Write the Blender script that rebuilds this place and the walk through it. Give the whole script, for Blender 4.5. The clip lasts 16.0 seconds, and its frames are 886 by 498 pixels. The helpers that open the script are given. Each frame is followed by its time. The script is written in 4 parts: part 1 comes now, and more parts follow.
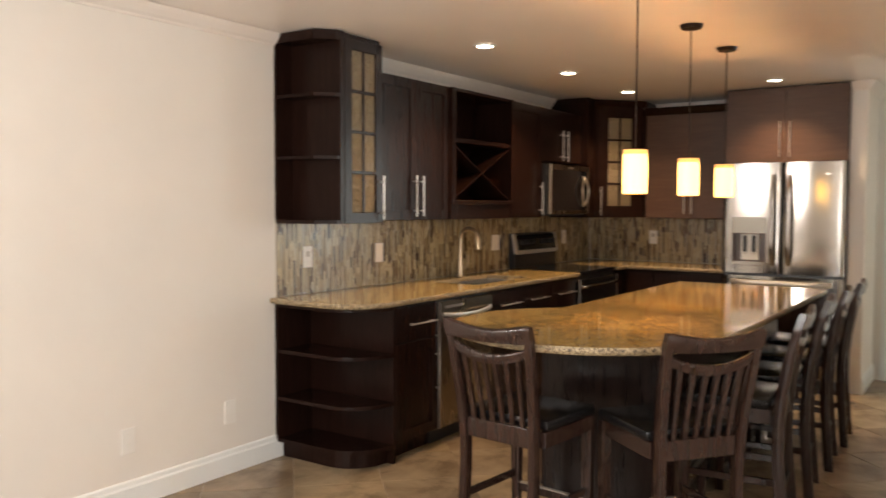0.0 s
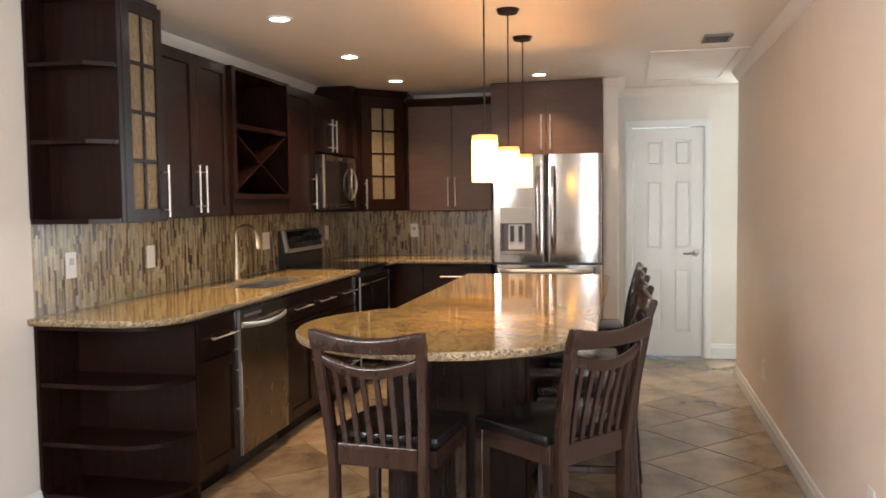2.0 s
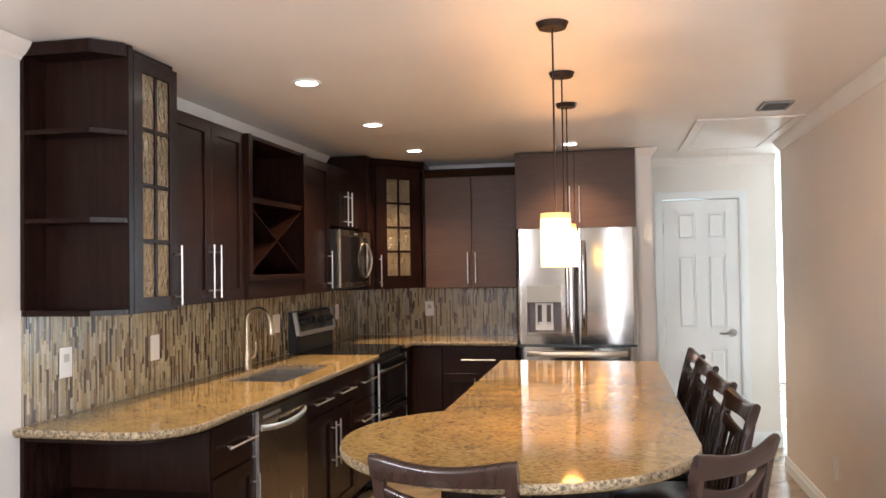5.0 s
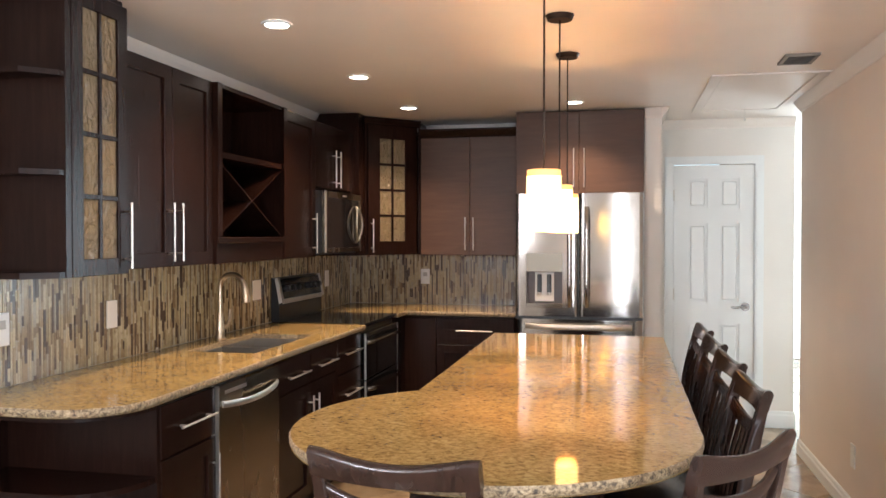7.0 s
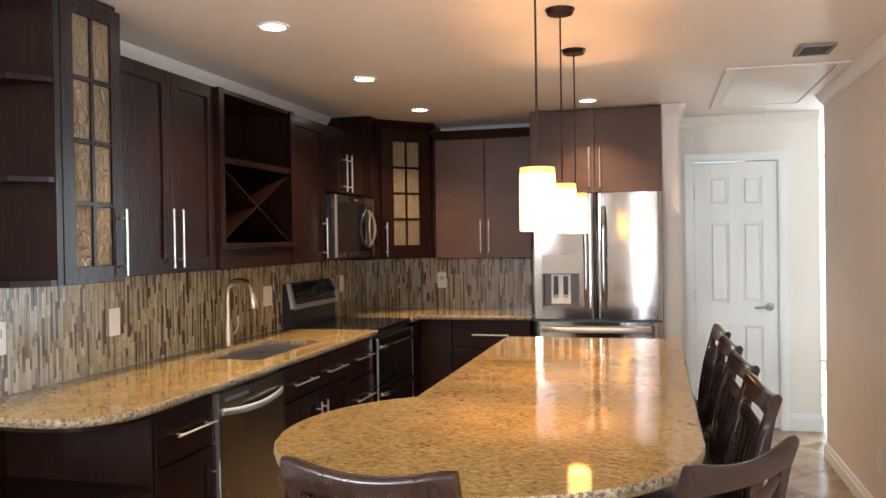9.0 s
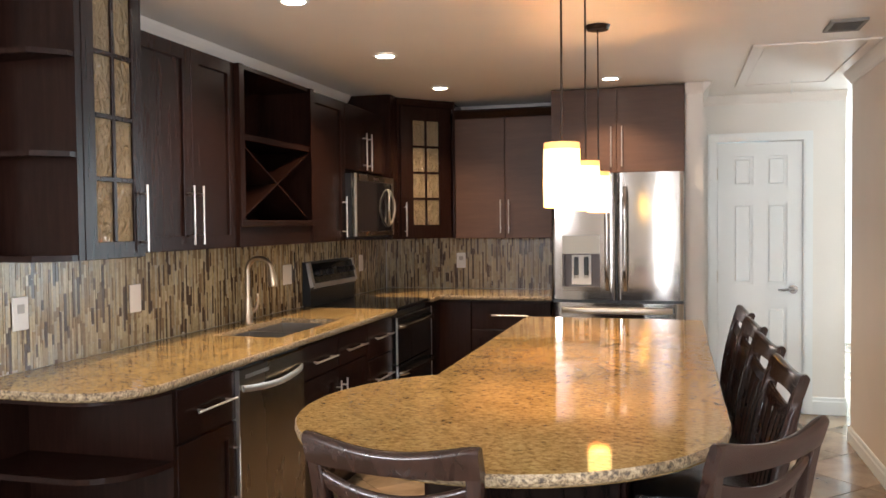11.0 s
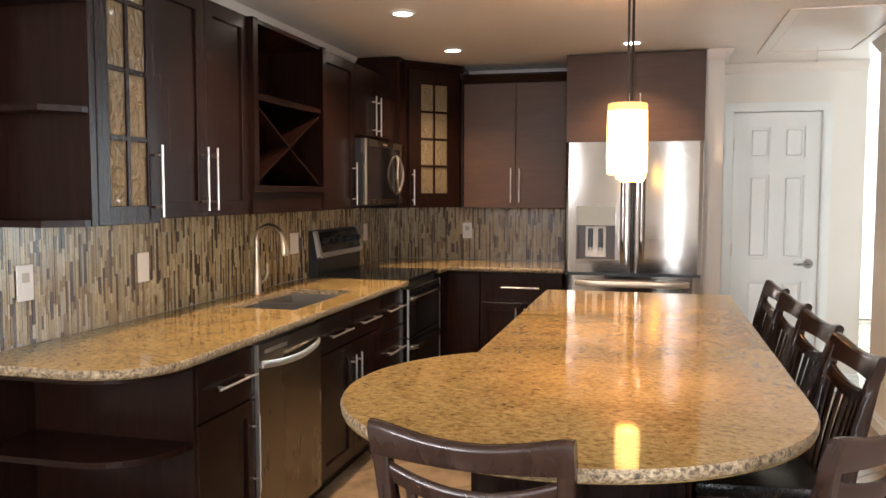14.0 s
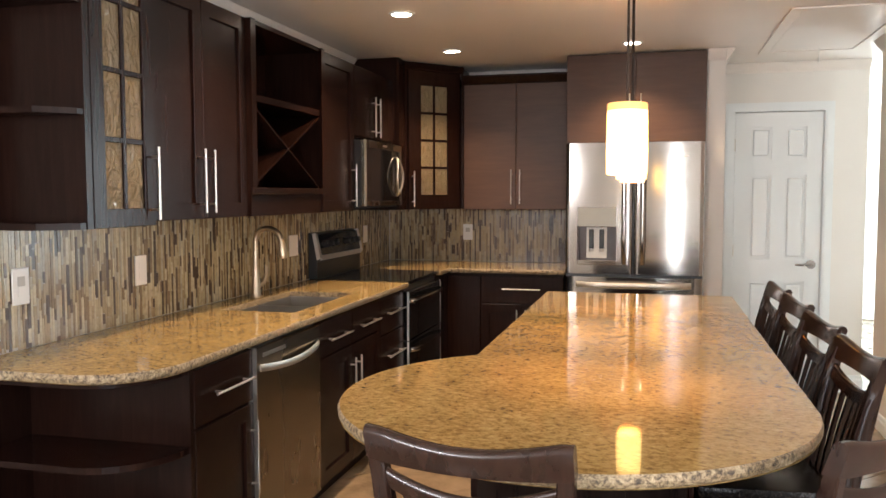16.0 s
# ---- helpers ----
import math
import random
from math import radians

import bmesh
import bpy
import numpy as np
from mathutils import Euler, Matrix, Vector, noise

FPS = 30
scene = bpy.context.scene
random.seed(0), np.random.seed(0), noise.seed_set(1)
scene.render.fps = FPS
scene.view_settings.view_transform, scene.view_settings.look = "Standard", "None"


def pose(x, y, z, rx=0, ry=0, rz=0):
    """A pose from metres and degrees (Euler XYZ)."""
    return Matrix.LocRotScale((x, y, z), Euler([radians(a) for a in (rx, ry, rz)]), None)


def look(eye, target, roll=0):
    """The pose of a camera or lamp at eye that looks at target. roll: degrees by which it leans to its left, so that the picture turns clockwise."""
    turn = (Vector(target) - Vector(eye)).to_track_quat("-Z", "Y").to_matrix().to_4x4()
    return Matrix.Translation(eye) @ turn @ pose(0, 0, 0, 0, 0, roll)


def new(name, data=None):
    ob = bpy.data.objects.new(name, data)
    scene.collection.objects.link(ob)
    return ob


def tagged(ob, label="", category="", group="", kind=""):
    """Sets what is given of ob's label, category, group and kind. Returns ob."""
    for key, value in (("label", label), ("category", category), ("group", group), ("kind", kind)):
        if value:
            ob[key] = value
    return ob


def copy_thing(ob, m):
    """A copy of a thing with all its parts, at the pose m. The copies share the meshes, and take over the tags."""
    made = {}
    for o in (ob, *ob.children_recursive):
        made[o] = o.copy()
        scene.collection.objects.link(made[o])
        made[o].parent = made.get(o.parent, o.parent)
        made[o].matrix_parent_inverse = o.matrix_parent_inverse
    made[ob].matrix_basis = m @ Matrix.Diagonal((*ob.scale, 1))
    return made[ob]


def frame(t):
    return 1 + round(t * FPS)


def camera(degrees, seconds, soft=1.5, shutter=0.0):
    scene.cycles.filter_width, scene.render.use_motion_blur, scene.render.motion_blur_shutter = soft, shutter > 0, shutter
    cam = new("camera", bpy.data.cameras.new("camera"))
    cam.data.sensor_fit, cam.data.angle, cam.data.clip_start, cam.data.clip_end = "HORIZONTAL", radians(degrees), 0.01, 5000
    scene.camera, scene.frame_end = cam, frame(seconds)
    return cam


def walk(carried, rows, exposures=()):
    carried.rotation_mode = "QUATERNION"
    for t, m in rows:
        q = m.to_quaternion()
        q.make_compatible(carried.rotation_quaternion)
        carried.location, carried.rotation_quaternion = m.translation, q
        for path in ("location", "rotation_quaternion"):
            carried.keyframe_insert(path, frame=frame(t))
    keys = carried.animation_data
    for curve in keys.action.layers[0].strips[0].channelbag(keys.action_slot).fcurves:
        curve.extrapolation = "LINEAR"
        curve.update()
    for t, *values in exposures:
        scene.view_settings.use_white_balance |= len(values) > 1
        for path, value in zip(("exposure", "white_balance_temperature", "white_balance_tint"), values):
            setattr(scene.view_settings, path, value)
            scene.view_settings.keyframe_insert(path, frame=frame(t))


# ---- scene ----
cam = camera(56.9, 16.0, shutter=0.4)
PATH = [
    (0, (0.091, 0.065, 1.44), (-1.034, 1.715, 1.333), 0.2),
    (0.5, (-0.096, 0.016, 1.434), (-0.954, 1.818, 1.311), -0.6),
    (1, (-0.271, 0.024, 1.414), (-0.952, 1.899, 1.276), -1.0),
    (1.5, (-0.532, 0.131, 1.426), (-1.102, 2.044, 1.304), -0.7),
    (2, (-0.694, 0.183, 1.419), (-1.131, 2.131, 1.301), -0.7),
    (2.5, (-0.904, 0.191, 1.449), (-1.191, 2.168, 1.355), -1.3),
    (3, (-1.01, 0.279, 1.472), (-1.254, 2.263, 1.421), -0.5),
    (3.5, (-1.044, 0.427, 1.503), (-1.349, 2.403, 1.527), -0.4),
    (4, (-1.063, 0.499, 1.51), (-1.446, 2.46, 1.599), -0.2),
    (6.5, (-1.103, 0.859, 1.476), (-1.5, 2.819, 1.441), -1.3),
    (7, (-1.031, 0.984, 1.481), (-1.459, 2.938, 1.449), -0.0),
    (7.5, (-0.949, 1.064, 1.465), (-1.407, 3.01, 1.436), 0.4),
    (8, (-0.924, 1.08, 1.469), (-1.403, 3.022, 1.433), -0.8),
    (8.5, (-0.924, 1.084, 1.472), (-1.418, 3.022, 1.451), -0.9),
    (11, (-0.947, 1.114, 1.453), (-1.492, 3.037, 1.389), -0.6),
    (11.5, (-0.951, 1.123, 1.439), (-1.499, 3.042, 1.308), 0.1),
    (12, (-0.986, 1.149, 1.438), (-1.534, 3.065, 1.275), 0.5),
    (12.5, (-1.058, 1.202, 1.44), (-1.591, 3.124, 1.291), 0.5),
    (13, (-1.14, 1.239, 1.437), (-1.636, 3.171, 1.292), 0.2),
    (13.5, (-1.187, 1.24, 1.433), (-1.675, 3.175, 1.296), 0.1),
    (14, (-1.201, 1.251, 1.443), (-1.697, 3.183, 1.306), 0.1),
    (14.5, (-1.2, 1.273, 1.435), (-1.687, 3.207, 1.284), 0.0),
    (15, (-1.203, 1.285, 1.433), (-1.676, 3.221, 1.265), -0.1),
    (15.5, (-1.197, 1.28, 1.443), (-1.678, 3.216, 1.29), 0.0),
    (16, (-1.198, 1.278, 1.442), (-1.698, 3.209, 1.309), -0.1),
]
EXPOSURES = [(0.0, 0.62, 6900, 10), (1.5, 0.72, 6550, 10), (2.5, 0.96, 6050, 10), (4.0, 1.03, 5850, 10), (8.0, 1.03, 5900, 10), (11.0, 0.97, 6000, 10), (16.0, 0.97, 6150, 10)]
walk(cam, [(t, look(eye, target, roll)) for t, eye, target, roll in PATH], EXPOSURES)

# ---- world and lamps ----
CEIL = 2.39
world = bpy.data.worlds.new("world")
scene.world = world
world.use_nodes = True
sky = world.node_tree.nodes.new("ShaderNodeTexSky")
sky.sky_type, sky.sun_disc, sky.sun_elevation, sky.sun_rotation = "NISHITA", False, radians(50), radians(160)
world.node_tree.links.new(sky.outputs[0], world.node_tree.nodes["Background"].inputs[0])
world.node_tree.nodes["Background"].inputs[1].default_value = 0.1


def lamp(name, kind, m, energy, colour, **more):
    data = bpy.data.lights.new(name, kind)
    data.energy, data.color = energy, colour
    if kind == "AREA":
        data.shape, data.size, data.size_y = "RECTANGLE", more["w"], more["h"]
    elif kind == "SPOT":
        data.spot_size, data.spot_blend, data.shadow_soft_size = radians(more["cone"]), 0.7, 0.05
    else:
        data.shadow_soft_size = more["r"]
    ob = new(name, data)
    ob.matrix_world = m
    return ob


SOFT = (0.99, 0.975, 0.96)
DAY, WARM, BULB = (0.94, 0.97, 1.0), (1.0, 0.70, 0.43), (1.0, 0.53, 0.21)
lamp("patio_daylight", "AREA", look((-0.55, -1.93, 1.1), (-0.55, 2, 2.0)), 42, DAY, w=0.42, h=2.0)
# soft fill added from the unseen east side, kept off the refrigerator's reflection
lamp("east_fill", "AREA", look((2.12, 0.6, 1.4), (-2, 0.6, 2.4)), 48, SOFT, w=1.7, h=1.4)
# fill lamp added out of view to brighten the walkway wall and ceiling
lamp("west_fill", "AREA", look((-3.24, 0.0, 1.8), (0.2, 2.9, 2.3)), 40, (1.0, 0.95, 0.93), w=1.0, h=0.56)
lamp("hall_daylight", "AREA", look((1.92, 9.6, 1.4), (-1, 9.5, 1.3)), 105, (0.84, 0.95, 0.97), w=1.6, h=1.8)
RECESSED = ((-2.48, 4.27), (-2.50, 5.45), (-2.51, 6.60), (-1.35, 6.60))
PENDANTS = ((-1.275, 3.60), (-1.285, 4.39), (-1.30, 5.12))
for x, y in RECESSED:
    lamp("recessed_lamp", "SPOT", look((x, y, CEIL - 0.012), (x, y, 0)), 54, WARM, cone=120)
for x, y in PENDANTS:
    lamp("pendant_bulb", "POINT", pose(x, y, 1.60), 13, BULB, r=0.025)


# ---- materials ----
def mat(name, colour=(0.8, 0.8, 0.8), rough=0.5, metal=0.0, **inputs):
    m = bpy.data.materials.new(name)
    m.use_nodes = True
    b = m.node_tree.nodes["Principled BSDF"]
    b.inputs["Base Color"].default_value = (*colour, 1)
    b.inputs["Roughness"].default_value, b.inputs["Metallic"].default_value = rough, metal
    for key, value in inputs.items():
        b.inputs[key.replace("_", " ")].default_value = value
    return m


def node(m, kind, **props):
    n = m.node_tree.nodes.new(kind)
    for key, value in props.items():
        n.inputs[key.replace("_", " ")].default_value = value
    return n


def link(m, a, out, b, inp):
    m.node_tree.links.new(a.outputs[out], b.inputs[inp])


def coords(m, scale=(1, 1, 1), spin=(0, 0, 0), source="Object"):
    c = node(m, "ShaderNodeTexCoord")
    p = node(m, "ShaderNodeMapping", Scale=scale, Rotation=spin)
    link(m, c, source, p, "Vector")
    return p


def ramp(m, stops, smooth=True):
    r = node(m, "ShaderNodeValToRGB")
    r.color_ramp.interpolation = "LINEAR" if smooth else "CONSTANT"
    while len(r.color_ramp.elements) < len(stops):
        r.color_ramp.elements.new(0.5)
    for e, (at, c) in zip(r.color_ramp.elements, stops):
        e.position, e.color = at, (*c, 1)
    return r


def grain(m, stops, scale=(1, 1, 1), size=8.0, detail=6.0, bump=0.0, spin=(0, 0, 0), rough=None, distort=0.0):
    """Noise over the surface that drives colour, a fine relief and, where given, roughness."""
    b = m.node_tree.nodes["Principled BSDF"]
    p = coords(m, scale, spin)
    n = node(m, "ShaderNodeTexNoise", Scale=size, Detail=detail, Roughness=0.6, Distortion=distort)
    link(m, p, 0, n, "Vector")
    r = ramp(m, stops)
    link(m, n, 0, r, 0)
    link(m, r, 0, b, "Base Color")
    if bump:
        k = node(m, "ShaderNodeBump", Strength=bump, Distance=0.004)
        link(m, n, 0, k, "Height")
        link(m, k, 0, b, "Normal")
    if rough:
        q = node(m, "ShaderNodeMapRange", To_Min=rough[0], To_Max=rough[1])
        link(m, n, 0, q, 0)
        link(m, q, 0, b, "Roughness")
    return m


def paint(name, colour, rough=0.6):
    lo = tuple(c * 0.955 for c in colour)
    return grain(mat(name, colour, rough), [(0.3, lo), (0.7, colour)], size=2.2, detail=8, bump=0.06)


wall_paint = paint("wall_paint", (0.78, 0.745, 0.695))
right_paint = paint("warm_wall_paint", (0.80, 0.70, 0.615))
ceiling_paint = paint("ceiling_paint", (0.90, 0.84, 0.79), 0.34)
trim_white = paint("trim_white", (0.81, 0.83, 0.825), 0.3)
crown_paint = paint("crown_paint", (0.82, 0.76, 0.705), 0.5)
espresso = grain(mat("espresso_wood", (0.02, 0.012, 0.01), 0.34, Specular_IOR_Level=0.13), [(0.25, (0.010, 0.0042, 0.003)), (0.55, (0.0165, 0.007, 0.005)), (0.8, (0.024, 0.011, 0.008))],
                 scale=(9, 9, 0.8), size=5, detail=9, bump=0.012, rough=(0.22, 0.29), distort=0.6)
# same espresso, lighter: warm lamp glow on the back cabinets put into the colour
espresso_lit = grain(mat("espresso_wood_lit", (0.05, 0.03, 0.025), 0.33, Specular_IOR_Level=0.22), [(0.25, (0.066, 0.034, 0.021)), (0.55, (0.08, 0.042, 0.027)), (0.8, (0.094, 0.05, 0.033))],
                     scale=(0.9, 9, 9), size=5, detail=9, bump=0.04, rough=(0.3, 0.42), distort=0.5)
espresso_gloss = grain(mat("espresso_lacquer", (0.012, 0.007, 0.006), 0.2, Specular_IOR_Level=0.25), [(0.3, (0.008, 0.0045, 0.004)), (0.7, (0.016, 0.009, 0.007))], scale=(9, 9, 0.8), size=5, detail=8, bump=0.02, rough=(0.16, 0.24))
chair_wood = grain(mat("chair_wood", (0.04, 0.018, 0.012), 0.25), [(0.25, (0.018, 0.008, 0.006)), (0.6, (0.03, 0.014, 0.010)), (0.85, (0.045, 0.021, 0.014))],
                   scale=(7, 7, 1), size=6, detail=8, bump=0.03, rough=(0.12, 0.26), distort=0.4)
leather = grain(mat("black_leather", (0.015, 0.014, 0.015), 0.3, Specular_IOR_Level=0.3), [(0.3, (0.005, 0.005, 0.0055)), (0.7, (0.012, 0.011, 0.011))], size=90, detail=3, bump=0.15, rough=(0.2, 0.3))
nickel = mat("brushed_nickel", (0.66, 0.63, 0.58), 0.32, 1.0)
faucet_metal = mat("satin_nickel", (0.46, 0.37, 0.26), 0.33, 1.0)
lever_metal = mat("dark_nickel", (0.36, 0.355, 0.35), 0.25, 1.0)
bright_steel = mat("bright_steel", (0.68, 0.66, 0.62), 0.46, 1.0)
black_plastic = mat("black_plastic", (0.012, 0.012, 0.013), 0.35)
black_glass = mat("black_glass", (0.008, 0.008, 0.009), 0.06)
grey_screen = mat("dispenser_panel", (0.36, 0.38, 0.37), 0.2)
white_plastic = mat("white_plastic", (0.8, 0.78, 0.74), 0.4)
almond_plastic = mat("warm_white_plastic", (0.78, 0.70, 0.6), 0.4)
grey_rocker = mat("rocker_grey", (0.45, 0.42, 0.38), 0.4)
bronze = mat("dark_bronze", (0.03, 0.018, 0.012), 0.4, 0.7)
vent_grey = mat("vent_grey", (0.22, 0.21, 0.2), 0.5, 0.3)
grout_tan = grain(mat("grout", (0.42, 0.36, 0.28), 0.9), [(0.3, (0.36, 0.31, 0.24)), (0.7, (0.46, 0.40, 0.31))], size=60, bump=0.3)


def brushed(name, colour, lo, hi, scale):
    m = mat(name, colour, 0.25, 1.0)
    b = m.node_tree.nodes["Principled BSDF"]
    n = node(m, "ShaderNodeTexNoise", Scale=4.0, Detail=5.0)
    link(m, coords(m, scale), 0, n, "Vector")
    q = node(m, "ShaderNodeMapRange", To_Min=lo, To_Max=hi)
    link(m, n, 0, q, 0)
    link(m, q, 0, b, "Roughness")
    k = node(m, "ShaderNodeBump", Strength=0.015, Distance=0.002)
    w = node(m, "ShaderNodeTexNoise", Scale=1.7, Detail=1.0)
    link(m, coords(m, (2.2, 2.2, 0.7)), 0, w, "Vector")
    k2 = node(m, "ShaderNodeBump", Strength=0.05, Distance=0.02)
    link(m, n, 0, k, "Height")
    link(m, w, 0, k2, "Height")
    link(m, k, 0, k2, "Normal")
    link(m, k2, 0, b, "Normal")
    return m


steel = brushed("stainless_steel", (0.40, 0.37, 0.34), 0.10, 0.16, (1, 1, 60))
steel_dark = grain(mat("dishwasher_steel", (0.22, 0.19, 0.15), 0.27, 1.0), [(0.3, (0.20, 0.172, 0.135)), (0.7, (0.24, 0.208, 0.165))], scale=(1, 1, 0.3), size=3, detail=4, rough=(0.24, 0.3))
steel_sink = brushed("sink_steel", (0.40, 0.38, 0.35), 0.25, 0.4, (30, 1, 30))


def granite(name, dull):
    m = mat(name, (0.5, 0.36, 0.2), 0.06 if not dull else 0.45)
    b = m.node_tree.nodes["Principled BSDF"]
    p = coords(m, (0.9, 1.1, 1.0), (0, 0, 0.5))
    n1 = node(m, "ShaderNodeTexNoise", Scale=85.0 if dull else 60.0, Detail=9.0, Roughness=0.72, Distortion=0.5)
    n2 = node(m, "ShaderNodeTexNoise", Scale=4.6, Detail=6.0, Roughness=0.65, Distortion=1.2)
    n3 = node(m, "ShaderNodeTexVoronoi", Scale=140.0, Randomness=1.0)
    for n in (n1, n2, n3):
        link(m, p, 0, n, "Vector")
    gold = ramp(m, [(0.31, (0.11, 0.066, 0.025)), (0.41, (0.31, 0.20, 0.075)), (0.50, (0.47, 0.325, 0.125)), (0.62, (0.58, 0.42, 0.178)), (0.75, (0.69, 0.57, 0.32))])
    if dull:
        gold = ramp(m, [(0.38, (0.045, 0.032, 0.022)), (0.46, (0.20, 0.15, 0.09)), (0.53, (0.40, 0.31, 0.19)), (0.64, (0.60, 0.50, 0.34))])
    big = ramp(m, [(0.32, (0.66, 0.60, 0.53)), (0.5, (0.86, 0.83, 0.8)), (0.68, (1.0, 0.99, 0.97))])
    specks = ramp(m, [(0.0, (0.16, 0.11, 0.09)), (0.09, (0.4, 0.33, 0.29)), (0.2, (1, 1, 1))])
    link(m, n1, 0, gold, 0)
    link(m, n2, 0, big, 0)
    link(m, n3, "Distance", specks, 0)
    a = node(m, "ShaderNodeMixRGB", Fac=0.85)
    a.blend_type = "MULTIPLY"
    link(m, gold, 0, a, "Color1")
    link(m, big, 0, a, "Color2")
    c = node(m, "ShaderNodeMixRGB", Fac=0.25)
    c.blend_type = "MULTIPLY"
    link(m, a, 0, c, "Color1")
    link(m, specks, 0, c, "Color2")
    link(m, c, 0, b, "Base Color")
    if dull:
        k = node(m, "ShaderNodeBump", Strength=0.5, Distance=0.006)
        link(m, n1, 0, k, "Height")
        link(m, k, 0, b, "Normal")
    return m


granite_top = granite("polished_granite", False)
granite_edge = granite("chiselled_granite_edge", True)


def pieces(name, stops, island=False, rough=0.25, noise_size=14.0, bump=0.08, mottle=0.6):
    """Each piece takes one colour of the set, with a fine mottle."""
    m = mat(name, stops[0][1], rough)
    b = m.node_tree.nodes["Principled BSDF"]
    if island:
        info, out = node(m, "ShaderNodeNewGeometry"), "Random Per Island"
    else:
        info, out = node(m, "ShaderNodeObjectInfo"), "Random"
    r = ramp(m, stops, smooth=False)
    link(m, info, out, r, 0)
    n = node(m, "ShaderNodeTexNoise", Scale=noise_size, Detail=7.0, Roughness=0.65, Distortion=0.6)
    link(m, coords(m), 0, n, "Vector")
    s = ramp(m, [(0.3, (mottle, mottle * 0.95, mottle * 0.9)), (0.5, (mottle * 0.3 + 0.68, mottle * 0.3 + 0.66, mottle * 0.3 + 0.64)), (0.7, (1, 1, 1))])
    link(m, n, 0, s, 0)
    a = node(m, "ShaderNodeMixRGB", Fac=1.0)
    a.blend_type = "MULTIPLY"
    link(m, r, 0, a, "Color1")
    link(m, s, 0, a, "Color2")
    link(m, a, 0, b, "Base Color")
    k = node(m, "ShaderNodeBump", Strength=bump, Distance=0.003)
    link(m, n, 0, k, "Height")
    link(m, k, 0, b, "Normal")
    return m


STRIPS = [(0.0, (0.46, 0.36, 0.195)), (0.24, (0.35, 0.255, 0.13)), (0.38, (0.075, 0.044, 0.024)), (0.50, (0.56, 0.455, 0.275)), (0.66, (0.12, 0.075, 0.042)), (0.76, (0.42, 0.355, 0.235)), (0.88, (0.24, 0.16, 0.08))]
strip_mat = pieces("mosaic_strip", STRIPS, rough=0.27, noise_size=40)
strip_mat_joined = pieces("mosaic_strip_far", STRIPS, island=True, rough=0.27, noise_size=40)
floor_mat = pieces("stone_tile", [(0.0, (0.37, 0.27, 0.175)), (0.2, (0.27, 0.20, 0.13)), (0.42, (0.42, 0.32, 0.205)), (0.62, (0.32, 0.245, 0.165)), (0.82, (0.38, 0.29, 0.185))], rough=0.26, noise_size=2.8, bump=0.12, mottle=0.3)
floor_grout = grain(mat("floor_grout", (0.2, 0.15, 0.1), 0.9), [(0.3, (0.25, 0.185, 0.12)), (0.7, (0.32, 0.24, 0.165))], size=40, bump=0.2)

rain_glass = mat("rain_glass", (0.28, 0.21, 0.12), 0.05, Specular_IOR_Level=0.8)
b0 = rain_glass.node_tree.nodes["Principled BSDF"]
b0.inputs["Transmission Weight"].default_value = 0.25
g0 = node(rain_glass, "ShaderNodeTexNoise", Scale=22.0, Detail=2.0, Distortion=1.6)
link(rain_glass, coords(rain_glass, (1.3, 1.3, 0.8)), 0, g0, "Vector")
g1 = node(rain_glass, "ShaderNodeBump", Strength=1.0, Distance=0.03)
link(rain_glass, g0, 0, g1, "Height")
link(rain_glass, g1, 0, b0, "Normal")
window_glass = mat("window_glass", (1, 1, 1), 0.02, Transmission_Weight=1.0)


def glow(name, colour, strength):
    m = mat(name, colour, 0.4)
    b = m.node_tree.nodes["Principled BSDF"]
    b.inputs["Emission Color"].default_value = (*colour, 1)
    b.inputs["Emission Strength"].default_value = strength
    return m


shade_glow = glow("amber_glass_glow", (1.0, 0.60, 0.17), 2.9)
rim_glow = glow("amber_rim_glow", (1.0, 0.5, 0.15), 0.6)
disc_glow = glow("recessed_glow", (1.0, 0.88, 0.70), 14.0)


# ---- building helpers ----
def box(bm, x0, y0, z0, x1, y1, z1, bevel=0.0):
    r = bmesh.ops.create_cube(bm, size=1.0, matrix=Matrix.LocRotScale(((x0 + x1) / 2, (y0 + y1) / 2, (z0 + z1) / 2), None, (abs(x1 - x0), abs(y1 - y0), abs(z1 - z0))))
    if bevel:
        edges = list({e for v in r["verts"] for e in v.link_edges})
        bmesh.ops.bevel(bm, geom=edges, offset=bevel, segments=2, affect="EDGES", profile=0.5)
    return bm


def cube(*a, bevel=0.0):
    return box(bmesh.new(), *a, bevel=bevel)


def rod(bm, a, b, r, seg=10, r2=None):
    a, b = Vector(a), Vector(b)
    turn = (b - a).to_track_quat("Z", "Y").to_matrix().to_4x4()
    bmesh.ops.create_cone(bm, cap_ends=True, segments=seg, radius1=r, radius2=r if r2 is None else r2, depth=(b - a).length, matrix=Matrix.Translation((a + b) / 2) @ turn)
    return bm


def prism(bm, outline, z0, z1):
    """A slab over a plan outline."""
    lo = [bm.verts.new((x, y, z0)) for x, y in outline]
    hi = [bm.verts.new((x, y, z1)) for x, y in outline]
    n = len(outline)
    bm.faces.new(lo[::-1])
    bm.faces.new(hi)
    for i in range(n):
        bm.faces.new((lo[i], lo[(i + 1) % n], hi[(i + 1) % n], hi[i]))
    bmesh.ops.recalc_face_normals(bm, faces=bm.faces)
    return bm


